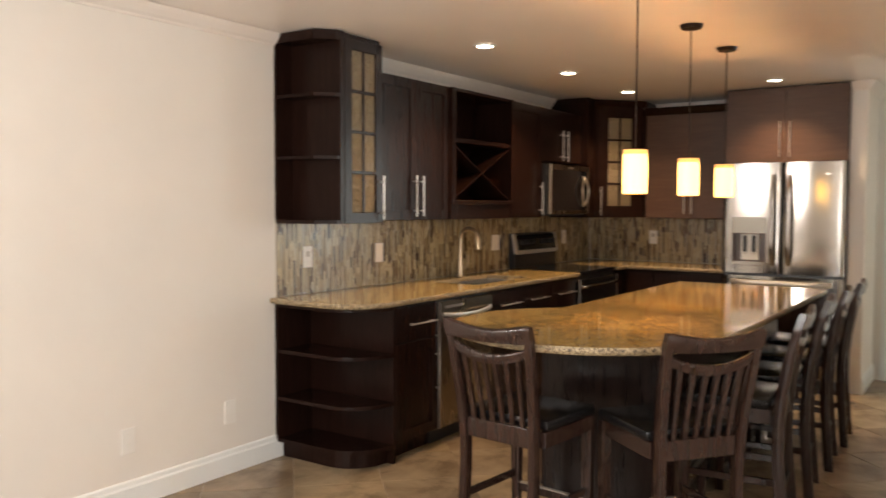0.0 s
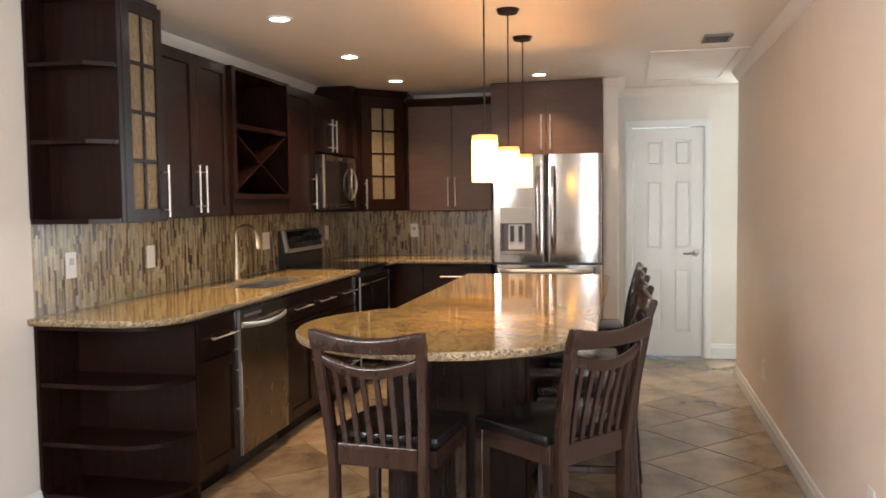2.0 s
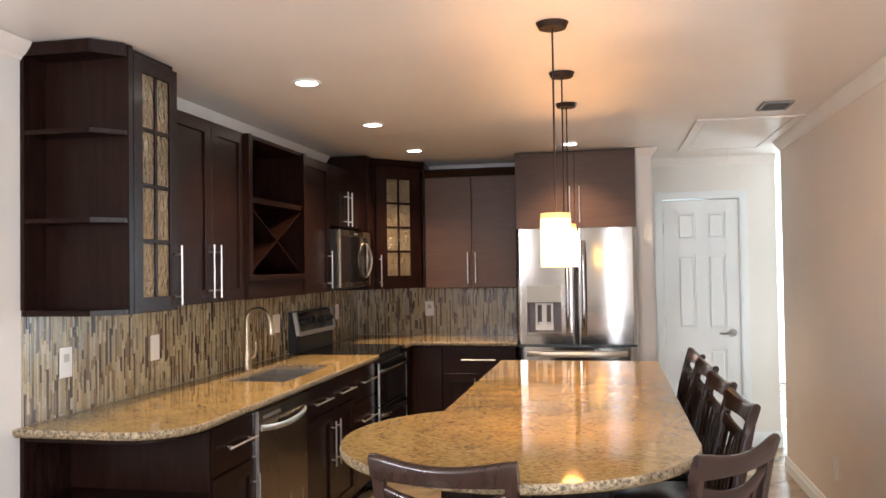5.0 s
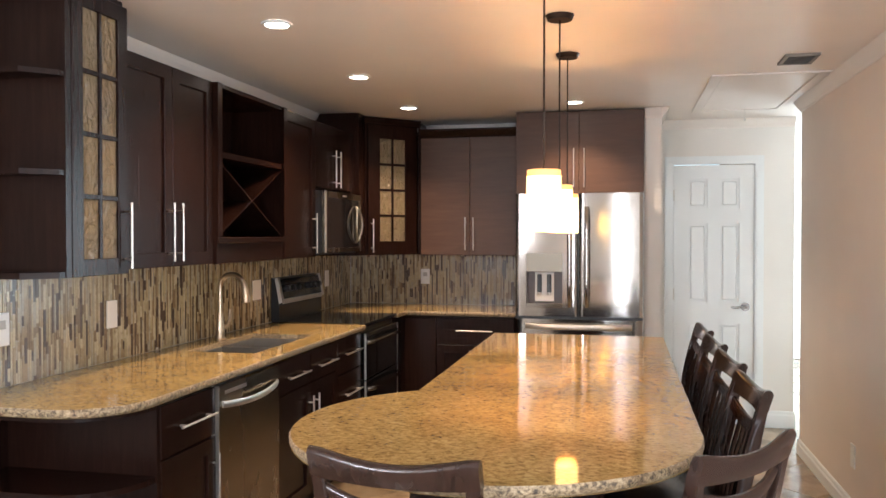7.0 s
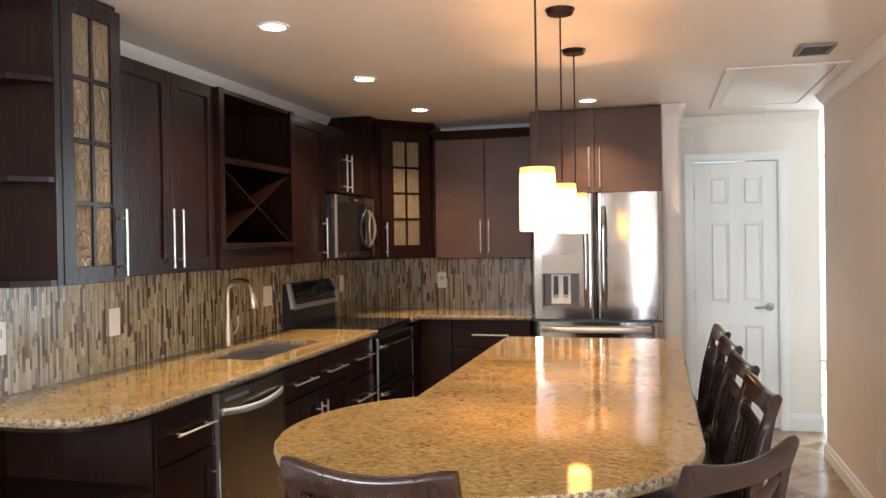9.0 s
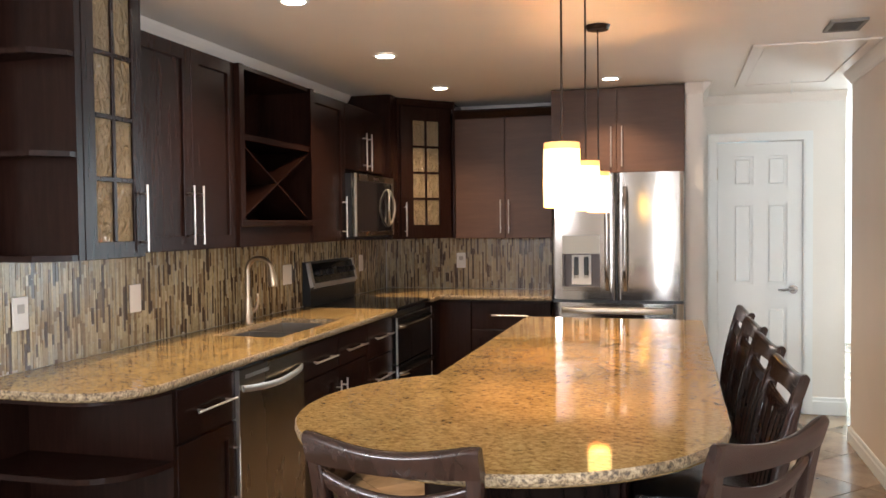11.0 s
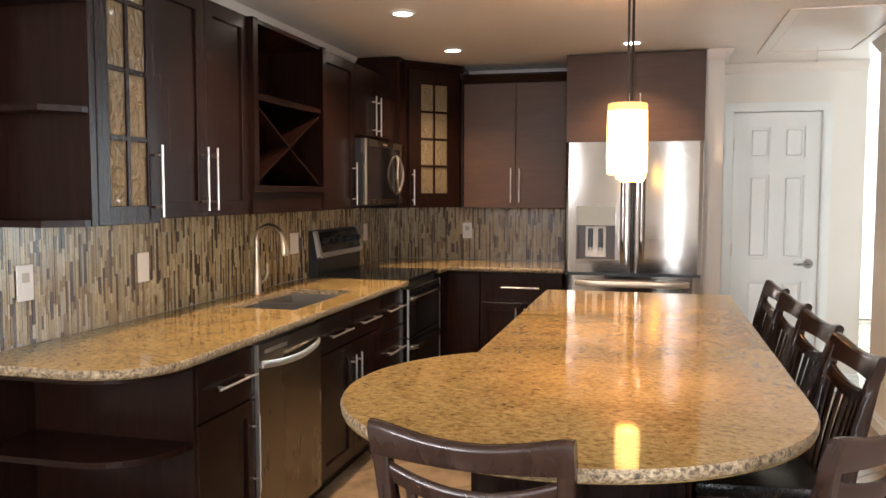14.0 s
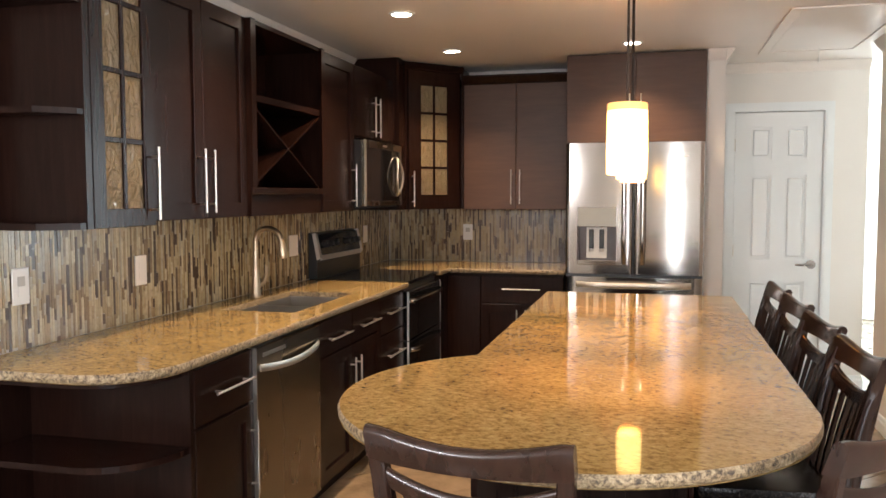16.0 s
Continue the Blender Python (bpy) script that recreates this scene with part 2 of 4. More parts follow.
def sweep(bm, centres, sections, closed_ring=True):
    """A skin through rings of equal count, one ring a centre."""
    rings = [[bm.verts.new(Vector(c) + Vector(p)) for p in ring] for c, ring in zip(centres, sections)]
    n = len(rings[0])
    for a, b in zip(rings, rings[1:]):
        for i in range(n):
            bm.faces.new((a[i], a[(i + 1) % n], b[(i + 1) % n], b[i]))
    bm.faces.new(rings[0][::-1])
    bm.faces.new(rings[-1])
    bmesh.ops.recalc_face_normals(bm, faces=bm.faces)
    return bm


def tube(bm, points, radii, seg=12):
    pts = [Vector(p) for p in points]
    sections = []
    side = None
    for i, p in enumerate(pts):
        d = (pts[min(i + 1, len(pts) - 1)] - pts[max(i - 1, 0)]).normalized()
        if side is None:
            side = d.orthogonal().normalized()
        side = (side - d * side.dot(d)).normalized()
        up = d.cross(side)
        r = radii[i] if isinstance(radii, (list, tuple)) else radii
        sections.append([(side * math.cos(a) + up * math.sin(a)) * r for a in (2 * math.pi * k / seg for k in range(seg))])
    return sweep(bm, pts, sections)


def mesh_of(bm, material, name, smooth=False):
    bmesh.ops.recalc_face_normals(bm, faces=bm.faces)
    me = bpy.data.meshes.new(name)
    bm.to_mesh(me)
    bm.free()
    for m in material if isinstance(material, (list, tuple)) else [material]:
        me.materials.append(m)
    if smooth:
        me.shade_smooth()
        me.set_sharp_from_angle(angle=radians(40))
    return me


def base_of(ob):
    at = Vector()
    while ob:
        at += ob.location
        ob = ob.parent
    return at


def thing(name, at, label, category, group="", kind=""):
    ob = new(name)
    ob.location, ob.empty_display_size = at, 0.1
    return tagged(ob, label, category, group, kind)


def part(name, bm, material, parent, label="", smooth=False):
    bmesh.ops.translate(bm, verts=bm.verts, vec=-base_of(parent))
    ob = new(name, mesh_of(bm, material, name, smooth))
    ob.parent = parent
    return tagged(ob, label)


def single(name, bm, material, label, category, group="", kind="", smooth=False):
    """A thing of one mesh, its origin at the middle of its base."""
    bm.verts.ensure_lookup_table()
    lo = Vector([min(v.co[i] for v in bm.verts) for i in range(3)])
    hi = Vector([max(v.co[i] for v in bm.verts) for i in range(3)])
    at = Vector(((lo.x + hi.x) / 2, (lo.y + hi.y) / 2, lo.z))
    bmesh.ops.translate(bm, verts=bm.verts, vec=-at)
    ob = new(name, mesh_of(bm, material, name, smooth))
    ob.location = at
    return tagged(ob, label, category, group, kind)


def structure(name, bm, material, label, category):
    return single(name, bm, material, label, category, kind="structure")


def boxes(*rows):
    bm = bmesh.new()
    for r in rows:
        box(bm, *r)
    return bm


# ---- the shell of the room ----
LX, BY, RX, DY = -3.29, 7.61, 0.155, 7.69       # left wall, kitchen back wall, right wall, door wall
REAR, EAST = -2.0, 2.2
floor = structure("floor", boxes((-3.45, -2.15, -0.12, 2.35, 11.65, -0.004)), floor_grout, "brown grout bed under diagonal stone floor tiles", "floor")
structure("ceiling", boxes((-3.45, -2.15, CEIL, 2.35, 11.65, CEIL + 0.12)), ceiling_paint, "smooth off-white painted ceiling", "ceiling")
# opening from y -0.6 to 0.6 is only there for the added fill
structure("wall_west", boxes((LX - 0.12, REAR, 0, LX, -0.6, CEIL), (LX - 0.12, 0.6, 0, LX, BY, CEIL), (LX - 0.12, -0.6, 0, LX, 0.6, 1.45), (LX - 0.12, -0.6, 2.15, LX, 0.6, CEIL)), wall_paint, "plain cream painted wall behind the counter", "wall")
structure("wall_north", boxes((LX - 0.12, BY, 0, -0.88, BY + 0.12, CEIL)), wall_paint, "cream painted kitchen end wall", "wall")
structure("wall_fridge_stub", boxes((-0.877, 7.0, 0, -0.76, DY, CEIL)), wall_paint, "short cream wall end beside the refrigerator", "wall")
structure("wall_door", boxes((-0.88, DY, 0, -0.66, DY + 0.12, CEIL), (-0.66, DY, 2.055, -0.005, DY + 0.12, CEIL), (-0.005, DY, 0, 0.26, DY + 0.12, CEIL), (0.14, DY + 0.12, 0, 0.26, 11.5, CEIL)), wall_paint, "cream wall with a white panel door", "wall")
structure("wall_east", boxes((RX, 2.8, 0, RX + 0.12, 6.93, CEIL)), right_paint, "warm cream painted wall along the walkway", "wall")
structure("wall_living_north", boxes((RX + 0.12, 2.8, 0, EAST, 2.92, CEIL)), wall_paint, "plain cream painted wall of the living space", "wall")
structure("wall_living_east", boxes((EAST, REAR, 0, EAST + 0.12, -0.3, CEIL), (EAST, 1.5, 0, EAST + 0.12, 3.12, CEIL), (EAST, -0.3, 0, EAST + 0.12, 1.5, 0.65), (EAST, -0.3, 2.15, EAST + 0.12, 1.5, CEIL)), wall_paint, "cream wall with an opening for the added east window", "wall")
structure("wall_rear", boxes((LX - 0.12, REAR - 0.12, 0, -2.6, REAR, CEIL), (-2.6, REAR - 0.12, 0, -0.85, REAR, CEIL),
                              (-0.85, REAR - 0.12, 2.12, -0.25, REAR, CEIL), (-0.25, REAR - 0.12, 0, EAST + 0.12, REAR, CEIL)), wall_paint, "cream wall with a glazed patio door", "wall")
structure("wall_hall_south", boxes((RX + 0.12, 6.81, 0, 2.0, 6.93, CEIL)), wall_paint, "plain hall wall", "wall")
structure("wall_hall_east", boxes((2.0, 6.74, 0, 2.12, 8.7, CEIL), (2.0, 10.5, 0, 2.12, 11.5, CEIL), (2.0, 8.7, 0, 2.12, 10.5, 0.45), (2.0, 8.7, 2.32, 2.12, 10.5, CEIL)), wall_paint, "hall wall with a bright window", "wall")
structure("wall_hall_north", boxes((0.14, 11.5, 0, 2.12, 11.62, CEIL)), wall_paint, "plain hall end wall", "wall")


def window(name, u0, u1, z0, z1, place, label):
    w = thing(name, place((u0 + u1) / 2, 0, z0), label, "window", kind="structure")
    fr = bmesh.new()
    for a in ((u0, z0, u0 + 0.05, z1), (u1 - 0.05, z0, u1, z1), (u0 + 0.05, z0, u1 - 0.05, z0 + 0.05), (u0 + 0.05, z1 - 0.05, u1 - 0.05, z1)):
        p, q = place(a[0], -0.1, a[1]), place(a[2], -0.05, a[3])
        box(fr, *p, *q)
    part("window_frame", fr, trim_white, w)
    p, q = place(u0 + 0.05, -0.08, z0 + 0.05), place(u1 - 0.05, -0.074, z1 - 0.05)
    pane = part("pane", cube(*p, *q), window_glass, w)
    pane.visible_shadow = False
    return w


window("window_1", -0.85, -0.25, 0.0, 2.12, lambda u, d, z: (u, REAR + d, z), "tall white-framed glazed patio door")
# added around the east fill lamp, never in view
window("added_east_window", -0.3, 1.5, 0.65, 2.15, lambda u, d, z: (EAST - d, u, z), "unseen wide white-framed window added to hold the east fill lamp")
window("window_3", 8.7, 10.5, 0.45, 2.32, lambda u, d, z: (2.0 - d, u, z), "bright white-framed hall window")


# unseen window, added as a place for the west fill lamp
window("added_west_window", -0.6, 0.6, 1.45, 2.15, lambda u, d, z: (LX + d, u, z), "unseen high white-framed window added to hold the west fill lamp")


def crown(name, a, b, inward, size=1.0):
    """Crown moulding along the line a-b under the ceiling; inward is the way into the room."""
    a, b, n = Vector((*a, 0)), Vector((*b, 0)), Vector((*inward, 0))
    profile = ((0, -0.07), (0.007, -0.07), (0.012, -0.058), (0.025, -0.045), (0.042, -0.023), (0.05, -0.01), (0.055, 0), (0, 0))
    ring = [n * d * size + Vector((0, 0, CEIL - 0.002 + h * size)) for d, h in profile]
    return structure(name, sweep(bmesh.new(), [a, b], [ring, ring]), crown_paint, "white crown moulding under the ceiling", "moulding")


crown("trim_crown_west", (LX, REAR), (LX, 3.343), (1, 0))
crown("trim_crown_over_cabinets", (LX, 3.835), (LX, 6.726), (1, 0), 1.2)
crown("trim_crown_north", (-2.613, BY), (-1.796, BY), (0, -1))
crown("trim_crown_stub", (-0.877, 7.0), (-0.76, 7.0), (0, -1))
crown("trim_crown_stub_side", (-0.76, 6.94), (-0.76, DY), (1, 0))
crown("trim_crown_door", (-0.76, DY), (0.26, DY), (0, -1))
crown("trim_crown_east", (RX, 2.8), (RX, 6.93), (-1, 0))


def skirting(name, a, b, inward, h=0.13):
    a, b, n = Vector((*a, 0)), Vector((*b, 0)), Vector((*inward, 0))
    ring = [n * d + Vector((0, 0, z)) for d, z in ((0, 0), (0.016, 0), (0.016, h - 0.035), (0.011, h - 0.025), (0.009, h - 0.008), (0.004, h), (0, h))]
    return structure(name, sweep(bmesh.new(), [a, b], [ring, ring]), trim_white, "white moulded baseboard", "baseboard")


skirting("baseboard_west", (LX, REAR), (LX, 3.40), (1, 0))
skirting("baseboard_east", (RX, 2.8), (RX, 6.93), (-1, 0), 0.1)
skirting("baseboard_east_end", (RX - 0.016, 6.93), (RX + 0.12, 6.93), (0, 1), 0.1)
skirting("baseboard_door", (0.038, DY), (0.26, DY), (0, -1))
skirting("baseboard_stub", (-0.76, 7.0), (-0.76, DY), (1, 0))
skirting("baseboard_living", (RX + 0.12, 2.8), (EAST, 2.8), (0, -1))
skirting("baseboard_hall", (0.26, DY), (0.26, 11.5), (1, 0))

# panel door in the door wall
door = thing("door_1", (-0.33, DY, 0), "closed white six-panel interior door with a lever handle", "door", kind="structure")
leaf = bmesh.new()
DX0, DX1, DZ = -0.632, -0.033, 2.035
box(leaf, DX0, DY + 0.018, 0.012, DX1, DY + 0.045, DZ)
COLS = ((DX0, DX0 + 0.105), (DX0 + 0.255, DX0 + 0.345), (DX1 - 0.105, DX1))
for a, b in COLS:
    box(leaf, a, DY + 0.006, 0.012, b, DY + 0.018, DZ)
for a, b in ((0.012, 0.22), (0.80, 0.96), (1.58, 1.70), (1.93, DZ)):
    for (_, c), (d, _) in zip(COLS, COLS[1:]):
        box(leaf, c, DY + 0.006, a, d, DY + 0.018, b)
leaf_ob = part("door_leaf", leaf, trim_white, door)
for z0, z1 in ((0.22, 0.80), (0.96, 1.58), (1.70, 1.93)):
    for (_, c), (d, _) in zip(COLS, COLS[1:]):
        part("panel", cube(c + 0.022, DY + 0.008, z0 + 0.022, d - 0.022, DY + 0.0185, z1 - 0.022, bevel=0.009), trim_white, leaf_ob)
for z in (0.25, 1.02, 1.80):
    part("hinge", rod(bmesh.new(), (DX0 - 0.004, DY + 0.0, z - 0.045), (DX0 - 0.004, DY + 0.0, z + 0.045), 0.008), nickel, door, "brushed nickel hinge")
lever = bmesh.new()
rod(lever, (-0.095, DY + 0.008, 0.93), (-0.095, DY - 0.006, 0.93), 0.033, 20)
rod(lever, (-0.095, DY, 0.93), (-0.095, DY - 0.05, 0.93), 0.011)
tube(lever, [(-0.09, DY - 0.048, 0.93), (-0.13, DY - 0.05, 0.932), (-0.17, DY - 0.048, 0.926), (-0.205, DY - 0.045, 0.928)], [0.011, 0.010, 0.009, 0.007])
part("door_handle", lever, lever_metal, door, "brushed nickel lever handle", smooth=True)
cas = bmesh.new()
for a in ((-0.702, 0, -0.638, 2.04), (-0.027, 0, 0.037, 2.04), (-0.702, 2.04, 0.037, 2.104)):
    box(cas, a[0], DY - 0.016, a[1], a[2], DY + 0.0, a[3])
    box(cas, a[0] + 0.012, DY - 0.021, a[1] + (0.012 if a[1] else 0), a[2] - 0.024 if a[1] == 0 else a[2] - 0.012, DY - 0.016, a[3] - 0.012)
part("casing", cas, trim_white, door)
jam = boxes((-0.638, DY, 0, -0.634, DY + 0.12, 2.04), (-0.031, DY, 0, -0.027, DY + 0.12, 2.04))
part("jamb", jam, trim_white, door)

# far hall door, open towards the light
hd = thing("door_2", (0.95, 11.45, 0), "white hall door in a white casing", "door", kind="structure")
part("door_leaf", cube(0.62, 11.47, 0.01, 1.38, 11.497, 2.03), trim_white, hd)
part("casing", boxes((0.54, 11.462, 0, 0.62, 11.497, 2.1), (1.38, 11.462, 0, 1.46, 11.497, 2.1), (0.62, 11.462, 2.03, 1.38, 11.497, 2.1)), trim_white, hd)
for z in (0.3, 1.1, 1.8):
    part("hinge", rod(bmesh.new(), (0.625, 11.458, z - 0.05), (0.625, 11.458, z + 0.05), 0.012), nickel, hd)

# attic hatch, return vent and smoke alarm
hatch = thing("attic_hatch", (-0.215, 6.5, CEIL - 0.022), "white attic hatch with a flat trim and pull cord", "ceiling hatch", kind="structure")
part("frame", boxes((-0.54, 5.82, CEIL - 0.011, 0.09, 5.88, CEIL - 0.002), (-0.54, 7.16, CEIL - 0.011, 0.09, 7.22, CEIL - 0.002), (-0.54, 5.88, CEIL - 0.011, -0.48, 7.16, CEIL - 0.002), (0.03, 5.88, CEIL - 0.011, 0.09, 7.16, CEIL - 0.002)), ceiling_paint, hatch)
part("panel", boxes((-0.474, 5.886, CEIL - 0.006, 0.024, 7.154, CEIL - 0.002)), ceiling_paint, hatch)
part("pull_cord", rod(rod(bmesh.new(), (-0.2, 7.0, CEIL - 0.09), (-0.2, 7.0, CEIL - 0.012), 0.002, 6), (-0.2, 7.0, CEIL - 0.11), (-0.2, 7.0, CEIL - 0.085), 0.006, 8), white_plastic, hatch)
vent = thing("ceiling_vent", (-0.155, 5.46, CEIL - 0.014), "grey slatted ceiling air vent", "air vent")
part("frame", boxes((-0.237, 5.345, CEIL - 0.014, -0.073, 5.363, CEIL - 0.001), (-0.237, 5.557, CEIL - 0.014, -0.073, 5.575, CEIL - 0.001), (-0.237, 5.363, CEIL - 0.014, -0.219, 5.557, CEIL - 0.001), (-0.091, 5.363, CEIL - 0.014, -0.073, 5.557, CEIL - 0.001)), vent_grey, vent)
part("backing", boxes((-0.219, 5.363, CEIL - 0.003, -0.091, 5.557, CEIL - 0.001)), black_plastic, vent)
for i in range(9):
    s = cube(-0.218, -0.009, -0.001, -0.092, 0.009, 0.001)
    bmesh.ops.rotate(s, verts=s.verts, matrix=Matrix.Rotation(radians(35), 3, "X"))
    bmesh.ops.translate(s, verts=s.verts, vec=(0, 5.374 + i * 0.0215, CEIL - 0.0085))
    part("slat", s, vent_grey, vent)
alarm = thing("smoke_alarm", (-2.0, 2.93, CEIL - 0.05), "round white smoke alarm on the ceiling", "smoke alarm")
part("base", rod(bmesh.new(), (-2.0, 2.93, CEIL - 0.016), (-2.0, 2.93, CEIL - 0.001), 0.068, 32), white_plastic, alarm, smooth=True)
part("cover", rod(bmesh.new(), (-2.0, 2.93, CEIL - 0.05), (-2.0, 2.93, CEIL - 0.016), 0.048, 32, 0.06), white_plastic, alarm, smooth=True)
for i in range(4):
    a = radians(45 + 90 * i)
    part("slot", cube(-2.0 + 0.056 * math.cos(a) - 0.008, 2.93 + 0.056 * math.sin(a) - 0.008, CEIL - 0.03, -2.0 + 0.056 * math.cos(a) + 0.008, 2.93 + 0.056 * math.sin(a) + 0.008, CEIL - 0.022), grey_rocker, alarm)

# recessed lights
for x, y in RECESSED:
    lt = thing("recessed_light", (x, y, CEIL - 0.008), "lit round recessed ceiling light with a white ring", "ceiling light", "recessed ceiling lights")
    ringb = bmesh.new()
    sec = [[Vector((math.cos(a) * r, math.sin(a) * r, z)) for r, z in ((0.05, -0.001), (0.068, -0.001), (0.066, -0.006), (0.052, -0.008))] for a in (2 * math.pi * k / 32 for k in range(32))]
    rings = [[ringb.verts.new(p + Vector((x, y, CEIL))) for p in s] for s in sec]
    for k in range(32):
        for j in range(4):
            ringb.faces.new((rings[k][j], rings[k][(j + 1) % 4], rings[(k + 1) % 32][(j + 1) % 4], rings[(k + 1) % 32][j]))
    part("ring", ringb, trim_white, lt)
    part("lens", rod(bmesh.new(), (x, y, CEIL - 0.004), (x, y, CEIL - 0.001), 0.05, 32), disc_glow, lt)

# pendants
for x, y in PENDANTS:
    pn = thing("pendant_lamp", (x, y, 1.48), "lit amber glass cylinder pendant on a dark cord", "pendant lamp", "pendants over the island")
    part("canopy", rod(bmesh.new(), (x, y, CEIL - 0.022), (x, y, CEIL - 0.001), 0.05, 28, 0.06), bronze, pn, smooth=True)
    part("cord", rod(bmesh.new(), (x, y, 1.69), (x, y, CEIL - 0.02), 0.0035, 8), bronze, pn)
    sh = bmesh.new()
    prof = [(0.050, 1.495), (0.0555, 1.498), (0.0565, 1.56), (0.0555, 1.64), (0.0548, 1.671), (0.0495, 1.671), (0.050, 1.64), (0.0515, 1.56), (0.0505, 1.498)]
    rr = [[sh.verts.new((x + math.cos(a) * r, y + math.sin(a) * r, z)) for r, z in prof] for a in (2 * math.pi * k / 28 for k in range(28))]
    for k in range(28):
        for j in range(len(prof)):
            sh.faces.new((rr[k][j], rr[k][(j + 1) % len(prof)], rr[(k + 1) % 28][(j + 1) % len(prof)], rr[(k + 1) % 28][j]))
    part("shade", sh, shade_glow, pn, "glowing amber glass shade", smooth=True)
    rim = bmesh.new()
    lip = [(0.0495, 1.6715), (0.0548, 1.6715), (0.0542, 1.688), (0.0525, 1.691), (0.0505, 1.691), (0.0492, 1.688)]
    rr = [[rim.verts.new((x + math.cos(a) * q, y + math.sin(a) * q, z)) for q, z in lip] for a in (2 * math.pi * k / 28 for k in range(28))]
    for k in range(28):
        for j in range(len(lip)):
            rim.faces.new((rr[k][j], rr[k][(j + 1) % len(lip)], rr[(k + 1) % 28][(j + 1) % len(lip)], rr[(k + 1) % 28][j]))
    part("rim", rim, rim_glow, pn, "dimmer amber glass rim", smooth=True)
    sp = bmesh.new()
    rod(sp, (x, y, 1.64), (x, y, 1.692), 0.012, 12)
    rod(sp, (x - 0.0595, y, 1.664), (x + 0.0595, y, 1.664), 0.004, 6)
    part("socket", sp, bronze, pn)


# ---- cabinets ----
def west(front):
    return lambda u, d, z: Vector((front + d, u, z))


def north(front):
    return lambda u, d, z: Vector((u, front - d, z))


def pbox(bm, place, u0, d0, z0, u1, d1, z1, bevel=0.0):
    vs = [place(u, d, z) for u in (u0, u1) for d in (d0, d1) for z in (z0, z1)]
    v = [bm.verts.new(p) for p in vs]
    fs = [bm.faces.new([v[i] for i in f]) for f in ((0, 1, 3, 2), (4, 6, 7, 5), (0, 4, 5, 1), (2, 3, 7, 6), (0, 2, 6, 4), (1, 5, 7, 3))]
    bmesh.ops.recalc_face_normals(bm, faces=fs)
    if bevel:
        bmesh.ops.bevel(bm, geom=list({e for f in fs for e in f.edges}), offset=bevel, segments=1, affect="EDGES")
    return bm


def bar_handle(parent, place, u0, z0, u1, z1, d=0.02):
    """A round bar pull on two posts between two points of the front."""
    bm = bmesh.new()
    a, b = place(u0, d + 0.03, z0), place(u1, d + 0.03, z1)
    rod(bm, a, b, 0.0048, 10)
    for f in (0.14, 0.86):
        u, z = u0 + (u1 - u0) * f, z0 + (z1 - z0) * f
        rod(bm, place(u, d - 0.002, z), place(u, d + 0.03, z), 0.0045, 8)
    return part("handle", bm, nickel, parent, "brushed nickel bar handle", smooth=True)


def ring_frame(bm, place, u0, u1, z0, z1, s, thick):
    """A rectangular frame in one piece, with its front edges eased."""
    e = 0.002
    layers = []
    for o, d in ((0, 0.001), (0, thick - e), (e, thick)):
        layers.append([bm.verts.new(place(u, d, z)) for u, z in ((u0 + o, z0 + o), (u1 - o, z0 + o), (u1 - o, z1 - o), (u0 + o, z1 - o))])
    for o, d in ((s - e, thick), (s, thick - e), (s, 0.001)):
        layers.append([bm.verts.new(place(u, d, z)) for u, z in ((u0 + o, z0 + o), (u1 - o, z0 + o), (u1 - o, z1 - o), (u0 + o, z1 - o))])
    for a, b in zip(layers, layers[1:] + layers[:1]):
        for i in range(4):
            bm.faces.new((a[i], a[(i + 1) % 4], b[(i + 1) % 4], b[i]))
    return bm


def leaf_front(parent, place, u0, u1, z0, z1, style, m, name="door"):
    """A cabinet door or drawer front, 20 mm thick: slab or shaker."""
    g = 0.0018
    u0, u1, z0, z1 = u0 + g, u1 - g, z0 + g, z1 - g
    bm = bmesh.new()
    if style == "slab":
        pbox(bm, place, u0, 0.001, z0, u1, 0.02, z1, 0.0025)
    else:
        s = 0.062
        door_ob = part(name, ring_frame(bm, place, u0, u1, z0, z1, s, 0.021), m, parent)
        part("panel", pbox(bmesh.new(), place, u0 + s - 0.004, 0.002, z0 + s - 0.004, u1 - s + 0.004, 0.010, z1 - s + 0.004), m, door_ob)
        return door_ob
    return part(name, bm, m, parent)


def carcass(parent, place, u0, u1, z0, z1, depth, m=None):
    return part("body", pbox(bmesh.new(), place, u0 + 0.001, -depth, z0, u1 - 0.001, 0, z1, 0.001), m or espresso, parent)


def cabinet(name, place, u0, u1, z0, z1, depth, label, m=None):
    c = thing(name, place((u0 + u1) / 2, -depth / 2, z0), label, "cabinet", "kitchen cabinets")
    carcass(c, place, u0, u1, z0, z1, depth, m)
    return c


def kick(parent, place, u0, u1, depth):
    part("toe_kick", pbox(bmesh.new(), place, u0 + 0.001, -depth, 0.0, u1 - 0.001, -0.06, 0.1), espresso, parent)


LF, LD = -2.672, 0.615           # base fronts along the left wall
UF, UD = -2.982, 0.306
PW, PU = west(LF), west(UF)
T0, T1 = 0.1, 0.8835

# open corner shelf below the counter's rounded end
def quarter(x0, x1, y0, y1, chamfer):
    n, out = 8, [(x0, y1), (x0, y0), (x1 - chamfer, y0)]
    for k in range(1, n):
        a = math.pi / 2 * k / n
        out.append((x1 - chamfer + chamfer * math.sin(a), y0 + (y1 - y0) * (1 - math.cos(a))))
    out.append((x1, y1))
    return out


